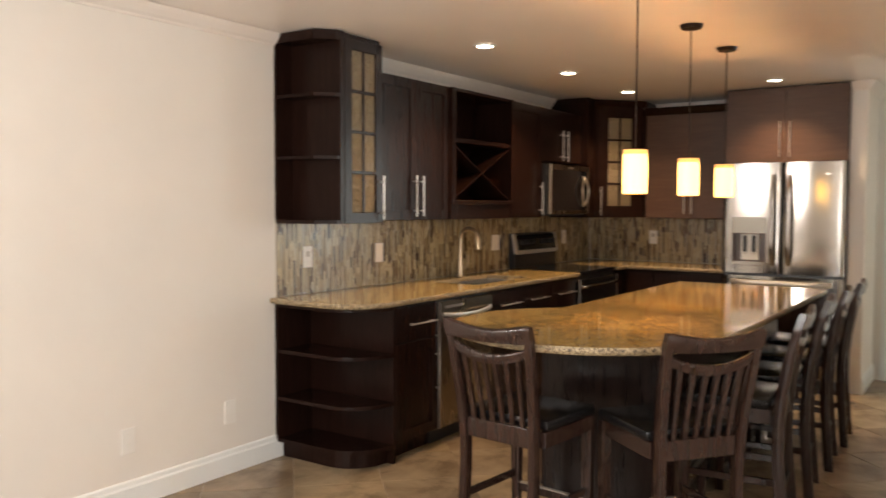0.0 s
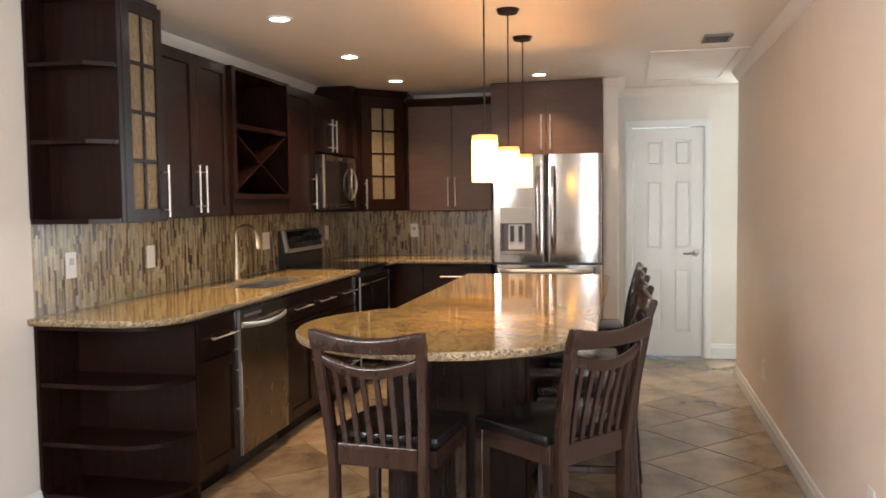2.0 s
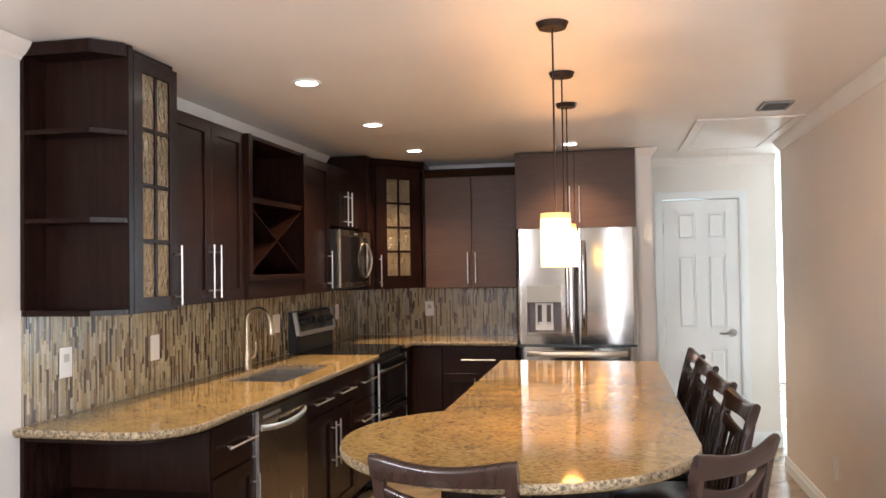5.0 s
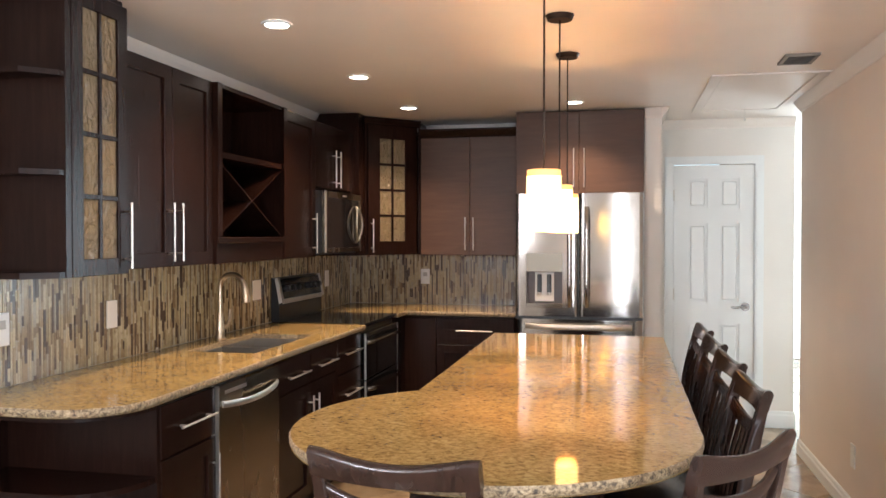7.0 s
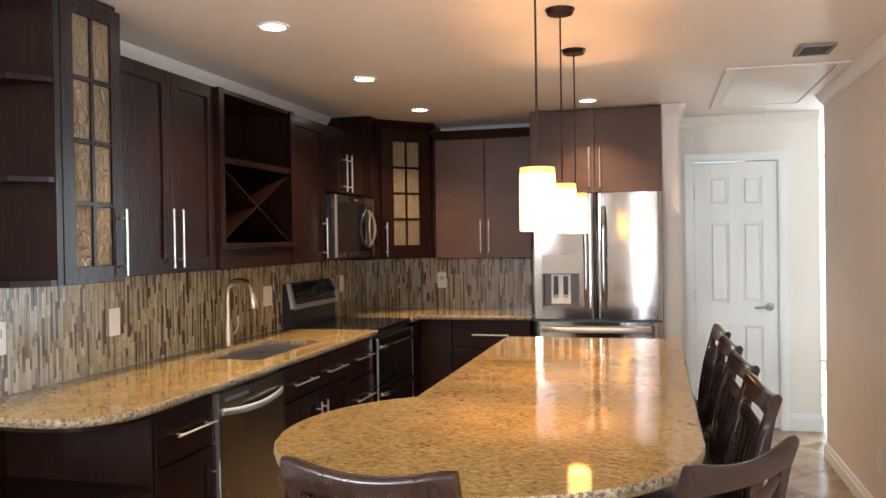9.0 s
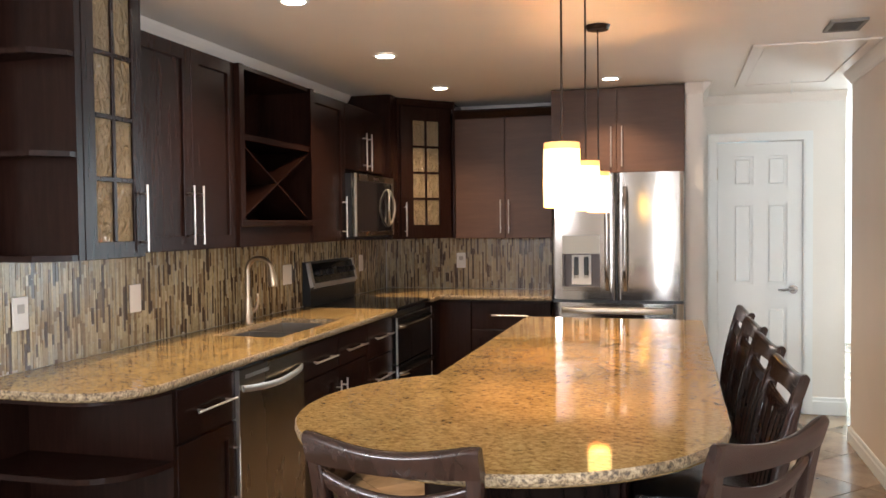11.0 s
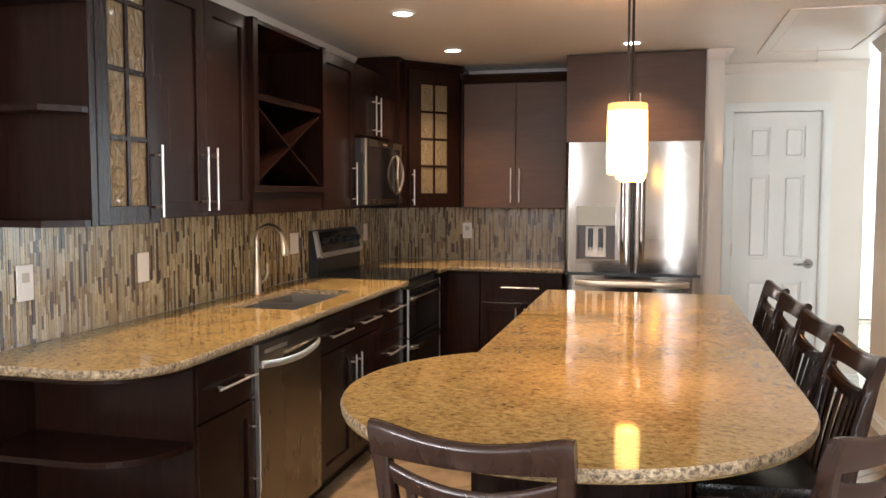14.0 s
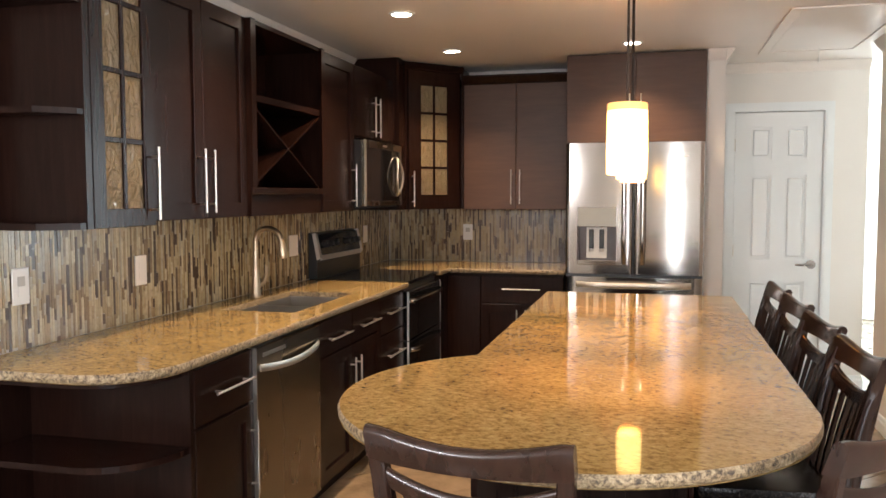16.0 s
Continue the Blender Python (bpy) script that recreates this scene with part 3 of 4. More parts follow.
sh_low = thing("open_corner_shelf", (-2.98, 3.48, 0), "dark espresso open base shelf with rounded shelves", "shelf unit", "kitchen cabinets")
part("back_panel", boxes((LX + 0.001, 3.61, 0.0, LF + 0.018, 3.63, T1)), espresso, sh_low)
part("side_panel", boxes((LX + 0.001, 3.335, 0.09, LX + 0.02, 3.609, T1)), espresso, sh_low)
for z, h in ((0.09, 0.02), (0.33, 0.02), (0.60, 0.02), (T1 - 0.022, 0.021)):
    part("shelf", prism(bmesh.new(), quarter(LX + 0.021, LF + 0.018, 3.34, 3.609, 0.24), z, z + h), espresso, sh_low)
part("toe_kick", prism(bmesh.new(), quarter(LX + 0.021, LF - 0.03, 3.375, 3.608, 0.22), 0, 0.089), espresso, sh_low)

c1 = cabinet("base_cabinet", PW, 3.632, 4.04, T0, T1, LD, "dark espresso base cabinet with one drawer and door")
kick(c1, PW, 3.632, 4.04, LD)
d = leaf_front(c1, PW, 3.632, 4.04, 0.67, T1 - 0.016, "slab", espresso, "drawer_front")
bar_handle(d, PW, 3.73, 0.768, 4.00, 0.768)
d = leaf_front(c1, PW, 3.632, 4.04, T0 + 0.005, 0.665, "shaker", espresso)
bar_handle(d, PW, 4.015, 0.32, 4.015, 0.60)

dw = thing("dishwasher", (-2.95, 4.35, 0), "built-in stainless steel dishwasher with a curved handle", "dishwasher")
part("body", pbox(bmesh.new(), PW, 4.047, -0.58, 0.1, 4.655, 0.0, 0.868), black_plastic, dw)
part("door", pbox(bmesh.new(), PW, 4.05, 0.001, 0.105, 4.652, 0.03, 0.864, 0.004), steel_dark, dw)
part("toe_kick", pbox(bmesh.new(), PW, 4.05, -0.5, 0.0, 4.65, -0.05, 0.099), black_plastic, dw)
part("trim", pbox(bmesh.new(), PW, 4.041, 0.0, 0.105, 4.0465, 0.034, 0.866), nickel, dw)
hb = bmesh.new()
cen = [PW(4.075 + 0.55 * i / 12, 0.033 + 0.028 * math.sin(math.pi * i / 12) ** 0.6, 0.785 - 0.016 * math.sin(math.pi * i / 12)) for i in range(13)]
sweep(hb, cen, [[Vector((0.006 * a, 0, 0.0145 * b)) for a, b in ((-1, -0.8), (0.4, -1), (1, -0.4), (1, 0.4), (0.4, 1), (-1, 0.8))]] * 13)
part("handle", hb, bright_steel, dw, "curved stainless pull", smooth=True)
part("control_strip", pbox(bmesh.new(), PW, 4.10, 0.0301, 0.822, 4.30, 0.0312, 0.838), nickel, dw)

c2 = cabinet("sink_cabinet", PW, 4.662, 5.51, T0, 0.70, LD, "dark espresso sink base with two doors")
part("front_rail", pbox(bmesh.new(), PW, 4.664, -0.02, 0.70, 5.508, 0, T1), espresso, c2)
kick(c2, PW, 4.662, 5.51, LD)
for a, b, h0, h1 in ((4.662, 5.086, 4.745, 5.02), (5.086, 5.51, 5.165, 5.445)):
    d = leaf_front(c2, PW, a, b, 0.70, T1 - 0.016, "slab", espresso, "drawer_front")
    bar_handle(d, PW, h0, 0.775, h1, 0.775)
for a, b, h in ((4.662, 5.086, 5.055), (5.086, 5.51, 5.135)):
    d = leaf_front(c2, PW, a, b, T0 + 0.005, 0.695, "shaker", espresso)
    bar_handle(d, PW, h, 0.38, h, 0.635)
c3 = cabinet("drawer_cabinet", PW, 5.512, 5.955, T0, T1, LD, "dark espresso drawer base with nickel pulls")
kick(c3, PW, 5.512, 5.955, LD)
for z0, z1, h in ((0.66, T1 - 0.004, 0.775), (0.385, 0.655, 0.53), (T0 + 0.005, 0.38, 0.25)):
    d = leaf_front(c3, PW, 5.512, 5.955, z0, z1, "slab", espresso, "drawer_front")
    bar_handle(d, PW, 5.60, h, 5.895, h)

# double-oven range
rg = thing("range_stove", (-2.95, 6.34, 0), "black glass-top range with two oven doors and a slanted control panel", "stove")
part("body", pbox(bmesh.new(), PW, 5.962, -0.60, 0.02, 6.722, 0.0, 0.895), black_plastic, rg)
part("cooktop", pbox(bmesh.new(), PW, 5.96, -0.60, 0.896, 6.724, 0.035, 0.918, 0.004), black_glass, rg)
for z0, z1, hz in ((0.56, 0.855, 0.80), (0.12, 0.55, 0.50)):
    dd = part("oven_door", pbox(bmesh.new(), PW, 5.975, 0.001, z0, 6.71, 0.045, z1, 0.004), black_glass, rg)
    for u in (5.966, 6.713):
        part("door_trim", pbox(bmesh.new(), PW, u, 0.036, z0, u + 0.007, 0.047, z1), nickel, dd)
    hb = bmesh.new()
    cen = [PW(5.98 + 0.725 * i / 14, 0.05 + 0.045 * math.sin(math.pi * i / 14) ** 0.4, hz) for i in range(15)]
    sweep(hb, cen, [[Vector((0.008 * math.cos(a), 0, 0.014 * math.sin(a))) for a in (2 * math.pi * k / 10 for k in range(10))]] * 15)
    part("handle", hb, steel, dd, "stainless bar handle", smooth=True)
bp = bmesh.new()
prof = ((-0.60, 0.919), (-0.545, 0.919), (-0.545, 1.02), (-0.53, 1.05), (-0.565, 1.195), (-0.60, 1.205))
sweep(bp, [PW(5.965, 0, 0), PW(6.72, 0, 0)], [[Vector((a, 0, z)) for a, z in prof]] * 2)
bg = part("backguard", bp, black_plastic, rg)
fp = bmesh.new()
prof = ((-0.545, 1.035), (-0.522, 1.05), (-0.555, 1.205), (-0.575, 1.20))
sweep(fp, [PW(5.962, 0, 0), PW(5.998, 0, 0)], [[Vector((a, 0, z)) for a, z in prof]] * 2)
sweep(fp, [PW(6.69, 0, 0), PW(6.724, 0, 0)], [[Vector((a, 0, z)) for a, z in prof]] * 2)
prof = ((-0.545, 1.03), (-0.522, 1.035), (-0.528, 1.065), (-0.545, 1.065))
sweep(fp, [PW(5.998, 0, 0), PW(6.69, 0, 0)], [[Vector((a, 0, z)) for a, z in prof]] * 2)
part("panel_trim", fp, bright_steel, bg, "stainless panel surround")
pf = bmesh.new()
prof = ((-0.548, 1.067), (-0.5275, 1.067), (-0.5545, 1.192), (-0.575, 1.192))
sweep(pf, [PW(5.9985, 0, 0), PW(6.6895, 0, 0)], [[Vector((a, 0, z)) for a, z in prof]] * 2)
part("panel_face", pf, black_glass, bg, "glossy black control panel")
for u in (6.06, 6.15, 6.24, 6.44, 6.53, 6.62):
    part("knob", rod(bmesh.new(), PW(u, -0.548, 1.13), PW(u, -0.508, 1.138), 0.023, 16, 0.018), black_plastic, bg, smooth=True)
part("display", pbox(bmesh.new(), PW, 6.29, -0.56, 1.11, 6.39, -0.532, 1.16), black_glass, bg)

# corner filler and base run on the end wall
NF = 6.985
PN = north(NF)
cf = cabinet("corner_base_cabinet", PN, LX + 0.002, -2.395, T0, T1, 0.62, "dark espresso blind corner base cabinet")
part("filler", boxes((LX + 0.002, 6.73, 0.0, LF, NF - 0.001, T1)), espresso, cf)
kick(cf, PN, LX + 0.002, -2.395, 0.62)
leaf_front(cf, PN, LF + 0.03, -2.395, T0 + 0.005, T1 - 0.016, "slab", espresso)
c4 = cabinet("base_cabinet", PN, -2.393, -1.805, T0, T1, 0.62, "dark espresso base cabinet with a drawer over two doors")
kick(c4, PN, -2.393, -1.805, 0.62)
d = leaf_front(c4, PN, -2.393, -1.805, 0.67, T1 - 0.016, "slab", espresso, "drawer_front")
bar_handle(d, PN, -2.235, 0.775, -1.965, 0.775)
for a, b, h in ((-2.393, -2.099, -2.13), (-2.099, -1.805, -2.068)):
    d = leaf_front(c4, PN, a, b, T0 + 0.005, 0.665, "shaker", espresso)
    bar_handle(d, PN, h, 0.37, h, 0.63)

# upper cabinets on the left wall
U0, U1 = 1.345, 2.225
us = thing("open_end_shelf", (-3.11, 3.42, 1.335), "dark espresso open end shelf unit with three bays", "shelf unit", "kitchen cabinets")
oct_plan = [(LX + 0.001, 3.464), (LX + 0.001, 3.345), (-2.995, 3.345), (-2.91, 3.435), (-2.91, 3.464)]
part("back_panel", boxes((LX + 0.001, 3.465, 1.335, -2.907, 3.494, CEIL - 0.004)), espresso, us)
part("side_panel", boxes((LX + 0.001, 3.34, 1.357, LX + 0.018, 3.4645, 2.335)), espresso, us)
for z, h in ((1.335, 0.021), (1.69, 0.018), (2.03, 0.018), (2.335, 0.05)):
    part("shelf", prism(bmesh.new(), oct_plan, z, z + h), espresso, us)

def glass_door(parent, place, u0, u1, z0, z1, rows, handle_u, side=0.066):
    s, g = side, 0.002
    door_ob = part("door", ring_frame(bmesh.new(), place, u0 + g, u1 - g, z0, z1, s, 0.022), espresso, parent)
    mid = (u0 + u1) / 2
    part("muntin", pbox(bmesh.new(), place, mid - 0.009, 0.004, z0 + s, mid + 0.009, 0.02, z1 - s, 0.002), espresso, door_ob)
    h = (z1 - z0 - 2 * s) / rows
    for i in range(1, rows):
        z = z0 + s + h * i
        part("muntin", pbox(bmesh.new(), place, u0 + s, 0.0045, z - 0.009, u1 - s, 0.0195, z + 0.009, 0.002), espresso, door_ob)
    for i in range(rows):
        for a, b in ((u0 + s, mid - 0.009), (mid + 0.009, u1 - s)):
            part("pane", pbox(bmesh.new(), place, a, 0.007, z0 + s + h * i + (0.009 if i else 0), b, 0.012, z0 + s + h * (i + 1) - (0.009 if i < rows - 1 else 0)), rain_glass, door_ob, "textured obscure glass pane")
    bar_handle(door_ob, place, handle_u, z0 + 0.02, handle_u, z0 + 0.275, 0.022)


PG = west(-2.927)
cg = cabinet("glass_door_cabinet", PG, 3.496, 3.830, 1.335, CEIL - 0.004, 0.361, "tall dark espresso wall cabinet with a rain-glass door")
glass_door(cg, PG, 3.496, 3.830, 1.335, CEIL - 0.03, 4, 3.805, 0.062)
cu = cabinet("wall_cabinet", PU, 3.832, 4.613, U0, U1, UD, "dark espresso two-door shaker wall cabinet")
for a, b, h in ((3.832, 4.245, 4.21), (4.245, 4.613, 4.282)):
    d = leaf_front(cu, PU, a, b, U0, U1, "shaker", espresso)
    bar_handle(d, PU, h, 1.37, h, 1.625)

# wine cabinet: an open cubby over an X-shaped bottle rack
PWI = west(-2.948)
wn = thing("wine_cabinet", (-3.1, 4.98, 1.345), "dark espresso open wall cabinet with an X wine rack", "cabinet", "kitchen cabinets")
w0, w1, wd = 4.615, 5.453, 0.340
fr = bmesh.new()
pbox(fr, PWI, w0, -wd, 1.345, w0 + 0.02, 0, U1)
pbox(fr, PWI, w1 - 0.02, -wd, 1.345, w1, 0, U1)
pbox(fr, PWI, w0 + 0.02, -wd, U1 - 0.02, w1 - 0.02, 0, U1)
pbox(fr, PWI, w0 + 0.02, -wd, 1.45, w1 - 0.02, 0, 1.47)
part("frame", fr, espresso, wn)
part("back_panel", pbox(bmesh.new(), PWI, w0 + 0.02, -wd, 1.47, w1 - 0.02, -wd + 0.012, U1 - 0.02), espresso, wn)
part("apron", pbox(bmesh.new(), PWI, w0 + 0.02, -0.03, 1.345, w1 - 0.02, -0.008, 1.45), espresso, wn)
part("moulding", pbox(bmesh.new(), PWI, w0 + 0.0, 0.001, 1.445, w1, 0.012, 1.475, 0.003), espresso, wn)
part("shelf", pbox(bmesh.new(), PWI, w0 + 0.02, -wd + 0.013, 1.865, w1 - 0.02, -0.004, 1.895), espresso, wn)
part("stile", pbox(bmesh.new(), PWI, w0, 0.001, 1.476, w0 + 0.045, 0.01, U1), espresso, wn)
part("stile", pbox(bmesh.new(), PWI, w1 - 0.045, 0.001, 1.476, w1, 0.01, U1), espresso, wn)
for k, (za, zb) in enumerate(((1.475, 1.86), (1.86, 1.475))):
    a, b = PWI(w0 + 0.03, 0, za), PWI(w1 - 0.03, 0, zb)
    xb = bmesh.new()
    n = Vector((0, -(zb - za), (w1 - w0 - 0.06))).normalized() * 0.004
    dpt = -0.012 - 0.001 * k
    for_face = [[a + n + Vector((dpt, 0, 0)), a - n + Vector((dpt, 0, 0)), a - n + Vector((-0.32, 0, 0)), a + n + Vector((-0.32, 0, 0))],
                [b + n + Vector((dpt, 0, 0)), b - n + Vector((dpt, 0, 0)), b - n + Vector((-0.32, 0, 0)), b + n + Vector((-0.32, 0, 0))]]
    sweep(xb, [Vector(), Vector()], for_face)
    part("divider", xb, espresso, wn)

cn = cabinet("wall_cabinet", PU, 5.455, 5.958, U0, U1, UD, "dark espresso single-door shaker wall cabinet")
d = leaf_front(cn, PU, 5.455, 5.958, U0, U1, "shaker", espresso)
bar_handle(d, PU, 5.91, 1.37, 5.91, 1.625)
cm = cabinet("over_microwave_cabinet", PU, 5.962, 6.724, 1.795, U1, UD, "dark espresso cabinet above the microwave")
for a, b, h in ((5.962, 6.325, 6.275), (6.325, 6.724, 6.368)):
    d = leaf_front(cm, PU, a, b, 1.80, U1, "slab", espresso)
    bar_handle(d, PU, h, 1.81, h, 2.06)

mw = thing("microwave", (-3.1, 6.34, 1.37), "stainless over-the-range microwave with a bowed handle", "microwave")
PM = west(-2.925)
part("body", pbox(bmesh.new(), PM, 5.965, -0.36, 1.372, 6.722, 0.0, 1.775), black_plastic, mw)
fm = bmesh.new()
pbox(fm, PM, 5.965, 0.001, 1.372, 6.03, 0.022, 1.775, 0.003)
pbox(fm, PM, 6.031, 0.001, 1.735, 6.722, 0.022, 1.775, 0.003)
pbox(fm, PM, 6.031, 0.001, 1.372, 6.722, 0.022, 1.40, 0.003)
pbox(fm, PM, 6.69, 0.001, 1.401, 6.722, 0.022, 1.734, 0.003)
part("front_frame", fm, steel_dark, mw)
part("window", pbox(bmesh.new(), PM, 6.031, 0.001, 1.401, 6.689, 0.018, 1.734), black_glass, mw)
part("side_trim", pbox(bmesh.new(), PM, 5.9645, 0.0225, 1.372, 5.997, 0.026, 1.775), bright_steel, mw)
part("vent_grille", pbox(bmesh.new(), PM, 5.98, -0.30, 1.358, 6.71, -0.02, 1.371), black_plastic, mw)
for s, nm in ((-1, "handle"), (1, "handle")):
    hb = bmesh.new()
    cen = [PM(6.60 + s * 0.062 * math.sin(math.pi * i / 14), 0.024 + 0.026 * math.sin(math.pi * i / 14) ** 0.5, 1.435 + 0.255 * i / 14) for i in range(15)]
    tube(hb, cen, 0.0085, 10)
    part(nm, hb, nickel, mw, "bowed stainless handle", smooth=True)
part("logo_badge", pbox(bmesh.new(), PM, 6.32, 0.0222, 1.748, 6.40, 0.0235, 1.76), nickel, mw)

# diagonal corner cabinet
A, B = Vector((-2.945, 6.90, 0)), Vector((-2.615, 7.265, 0))
cw = (B - A).length
cu_dir, cn_dir = (B - A).normalized(), Vector(((B - A).y, -(B - A).x, 0)).normalized()
PD = lambda u, d, z: A + cu_dir * u + cn_dir * d + Vector((0, 0, z))
cd = thing("corner_glass_cabinet", (-3.0, 7.3, 1.335), "dark espresso diagonal corner cabinet with a rain-glass door", "cabinet", "kitchen cabinets")
plan = [(LX + 0.001, 6.728), (-2.946, 6.728), (A.x, A.y), (B.x, B.y), (B.x, BY - 0.001), (LX + 0.001, BY - 0.001)]
part("body", prism(bmesh.new(), plan, 1.335, CEIL - 0.004), espresso, cd)
part("side_stile", boxes((-2.9445, 6.73, 1.335, -2.925, 6.885, CEIL - 0.005)), espresso, cd)
part("side_stile", boxes((-2.60, 7.246, 1.335, -2.585, 7.2645, CEIL - 0.005)), espresso, cd)
glass_door(cd, PD, 0.03, cw - 0.02, 1.335, CEIL - 0.06, 4, 0.06, 0.105)
cb = bmesh.new()
pbox(cb, PD, -0.02, 0.001, CEIL - 0.058, cw + 0.02, 0.03, CEIL - 0.005, 0.006)
part("cornice", cb, espresso, cd)

# wall cabinet on the end wall with a cornice
PB = north(7.27)
# body and doors take the espresso tone with lamp glow in its colour
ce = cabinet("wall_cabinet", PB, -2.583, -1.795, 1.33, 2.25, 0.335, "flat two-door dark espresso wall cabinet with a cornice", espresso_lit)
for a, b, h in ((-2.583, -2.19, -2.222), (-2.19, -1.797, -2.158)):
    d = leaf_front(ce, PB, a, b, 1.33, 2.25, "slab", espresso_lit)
    bar_handle(d, PB, h, 1.37, h, 1.625)
co = bmesh.new()
sweep(co, [Vector((-2.583, 0, 0)), Vector((-1.797, 0, 0))], [[Vector((0, y, z)) for y, z in ((7.605, 2.251), (7.255, 2.251), (7.25, 2.265), (7.225, 2.29), (7.215, 2.305), (7.215, 2.315), (7.605, 2.315))]] * 2)
part("cornice", co, espresso, ce)

# refrigerator in its surround
PF = north(6.965)
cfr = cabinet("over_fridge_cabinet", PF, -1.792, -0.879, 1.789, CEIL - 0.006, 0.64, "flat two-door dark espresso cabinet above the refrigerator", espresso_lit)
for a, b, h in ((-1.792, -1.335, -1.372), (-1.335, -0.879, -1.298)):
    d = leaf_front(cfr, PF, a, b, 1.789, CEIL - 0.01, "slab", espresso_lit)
    bar_handle(d, PF, h, 1.83, h, 2.11)
fg = thing("refrigerator", (-1.335, 7.2, 0), "stainless french-door refrigerator with ice and water dispenser", "refrigerator")
part("body", boxes((-1.785, 6.93, 0.02, -0.885, 7.58, 1.784)), black_plastic, fg)


def bowed(x0, x1, z0, z1, bow, hole=None):
    """A refrigerator door front, slightly bowed outwards."""
    bm = bmesh.new()
    n = 14
    front, back = 6.875, 6.928

    def y_at(x):
        f = (x - x0) / (x1 - x0)
        edge = min(f, 1 - f) * (x1 - x0)
        soft = max(0.0, 0.014 - edge) / 0.014
        return front - bow * math.sin(math.pi * f) + 0.012 * soft * soft

    xs = sorted({x0 + (x1 - x0) * i / n for i in range(n + 1)} | {x0 + 0.004, x0 + 0.008, x0 + 0.013, x1 - 0.004, x1 - 0.008, x1 - 0.013} | ({hole[0], hole[1]} if hole else set()))
    zs = [z0, z1] if not hole else [z0, hole[2], hole[3], z1]
    grid = [[bm.verts.new((x, y_at(x), z)) for z in zs] for x in xs]
    rear = [[bm.verts.new((x, back, z)) for z in zs] for x in xs]
    for i in range(len(xs) - 1):
        for j in range(len(zs) - 1):
            if hole and hole[0] - 1e-6 <= xs[i] and xs[i + 1] <= hole[1] + 1e-6 and j == 1:
                continue
            bm.faces.new((grid[i][j], grid[i + 1][j], grid[i + 1][j + 1], grid[i][j + 1]))
            bm.faces.new((rear[i][j], rear[i][j + 1], rear[i + 1][j + 1], rear[i + 1][j]))
        bm.faces.new((grid[i][0], rear[i][0], rear[i + 1][0], grid[i + 1][0]))
        bm.faces.new((grid[i][-1], grid[i + 1][-1], rear[i + 1][-1], rear[i][-1]))
    for j in range(len(zs) - 1):
        bm.faces.new((grid[0][j], grid[0][j + 1], rear[0][j + 1], rear[0][j]))
        bm.faces.new((grid[-1][j], rear[-1][j], rear[-1][j + 1], grid[-1][j + 1]))
    return bm


DISP = (-1.705, -1.448, 0.995, 1.225)
dl = part("door", bowed(-1.785, -1.342, 0.905, 1.785, 0.004, DISP), steel, fg, smooth=True)
dr = part("door", bowed(-1.330, -0.885, 0.905, 1.785, 0.009), steel, fg, smooth=True)
df = part("freezer_drawer", bowed(-1.785, -0.885, 0.10, 0.885, 0.02), steel, fg, smooth=True)
part("plinth", boxes((-1.775, 6.90, 0.0, -0.895, 6.929, 0.09)), black_plastic, fg)
niche = bmesh.new()
x0, x1, z0, z1 = DISP
for a in ((x0, 6.9135, z0, x1, 6.9275, z1), (x0 - 0.002, 6.868, z0, x0 + 0.006, 6.9135, z1), (x1 - 0.006, 6.868, z0, x1 + 0.002, 6.9135, z1), (x0, 6.868, z1 - 0.006, x1, 6.9135, z1)):
    box(niche, *a)
ds = part("dispenser", niche, grain(mat("dispenser_plastic", (0.09, 0.065, 0.06), 0.3), [(0.3, (0.08, 0.058, 0.053)), (0.7, (0.10, 0.075, 0.07))], size=30), dl, "recessed dispenser bay")
part("drip_tray", cube(x0, 6.857, z0 - 0.028, x1, 6.9135, z0 + 0.004, bevel=0.003), steel, dl)
part("control_panel", boxes((x0, 6.862, 1.227, x1, 6.868, 1.355)), grey_screen, dl, "smooth grey control panel")
part("spout_plate", boxes((-1.645, 6.90, 1.01, -1.51, 6.9134, 1.224)), white_plastic, dl)
for x in (-1.612, -1.543):
    part("paddle", cube(x - 0.016, 6.885, 1.07, x + 0.016, 6.8998, 1.205, bevel=0.004), black_plastic, dl)
    part("spout", rod(bmesh.new(), (x, 6.89, 1.055), (x, 6.89, 1.075), 0.016, 14), nickel, dl)
for xx, pr in ((-1.395, dl), (-1.275, dr)):
    hb = bmesh.new()
    cen = [(xx, 6.862 - 0.055 * min(1, math.sin(math.pi * i / 16) * 2.2), 0.97 + 0.72 * i / 16) for i in range(17)]
    sweep(hb, cen, [[Vector((0.015 * math.cos(a), 0.008 * math.sin(a), 0)) for a in (2 * math.pi * k / 10 for k in range(10))]] * 17)
    part("handle", hb, steel, pr, "bowed stainless handle", smooth=True)
hb = bmesh.new()
cen = [(-1.71 + 0.75 * i / 16, 6.856 - 0.055 * min(1, math.sin(math.pi * i / 16) * 2.2), 0.835) for i in range(17)]
sweep(hb, cen, [[Vector((0, 0.009 * math.cos(a), 0.02 * math.sin(a))) for a in (2 * math.pi * k / 10 for k in range(10))]] * 17)
part("handle", hb, bright_steel, df, "long stainless handle", smooth=True)
part("logo_badge", boxes((-1.02, 6.866, 1.685, -0.985, 6.8735, 1.693)), nickel, dr)

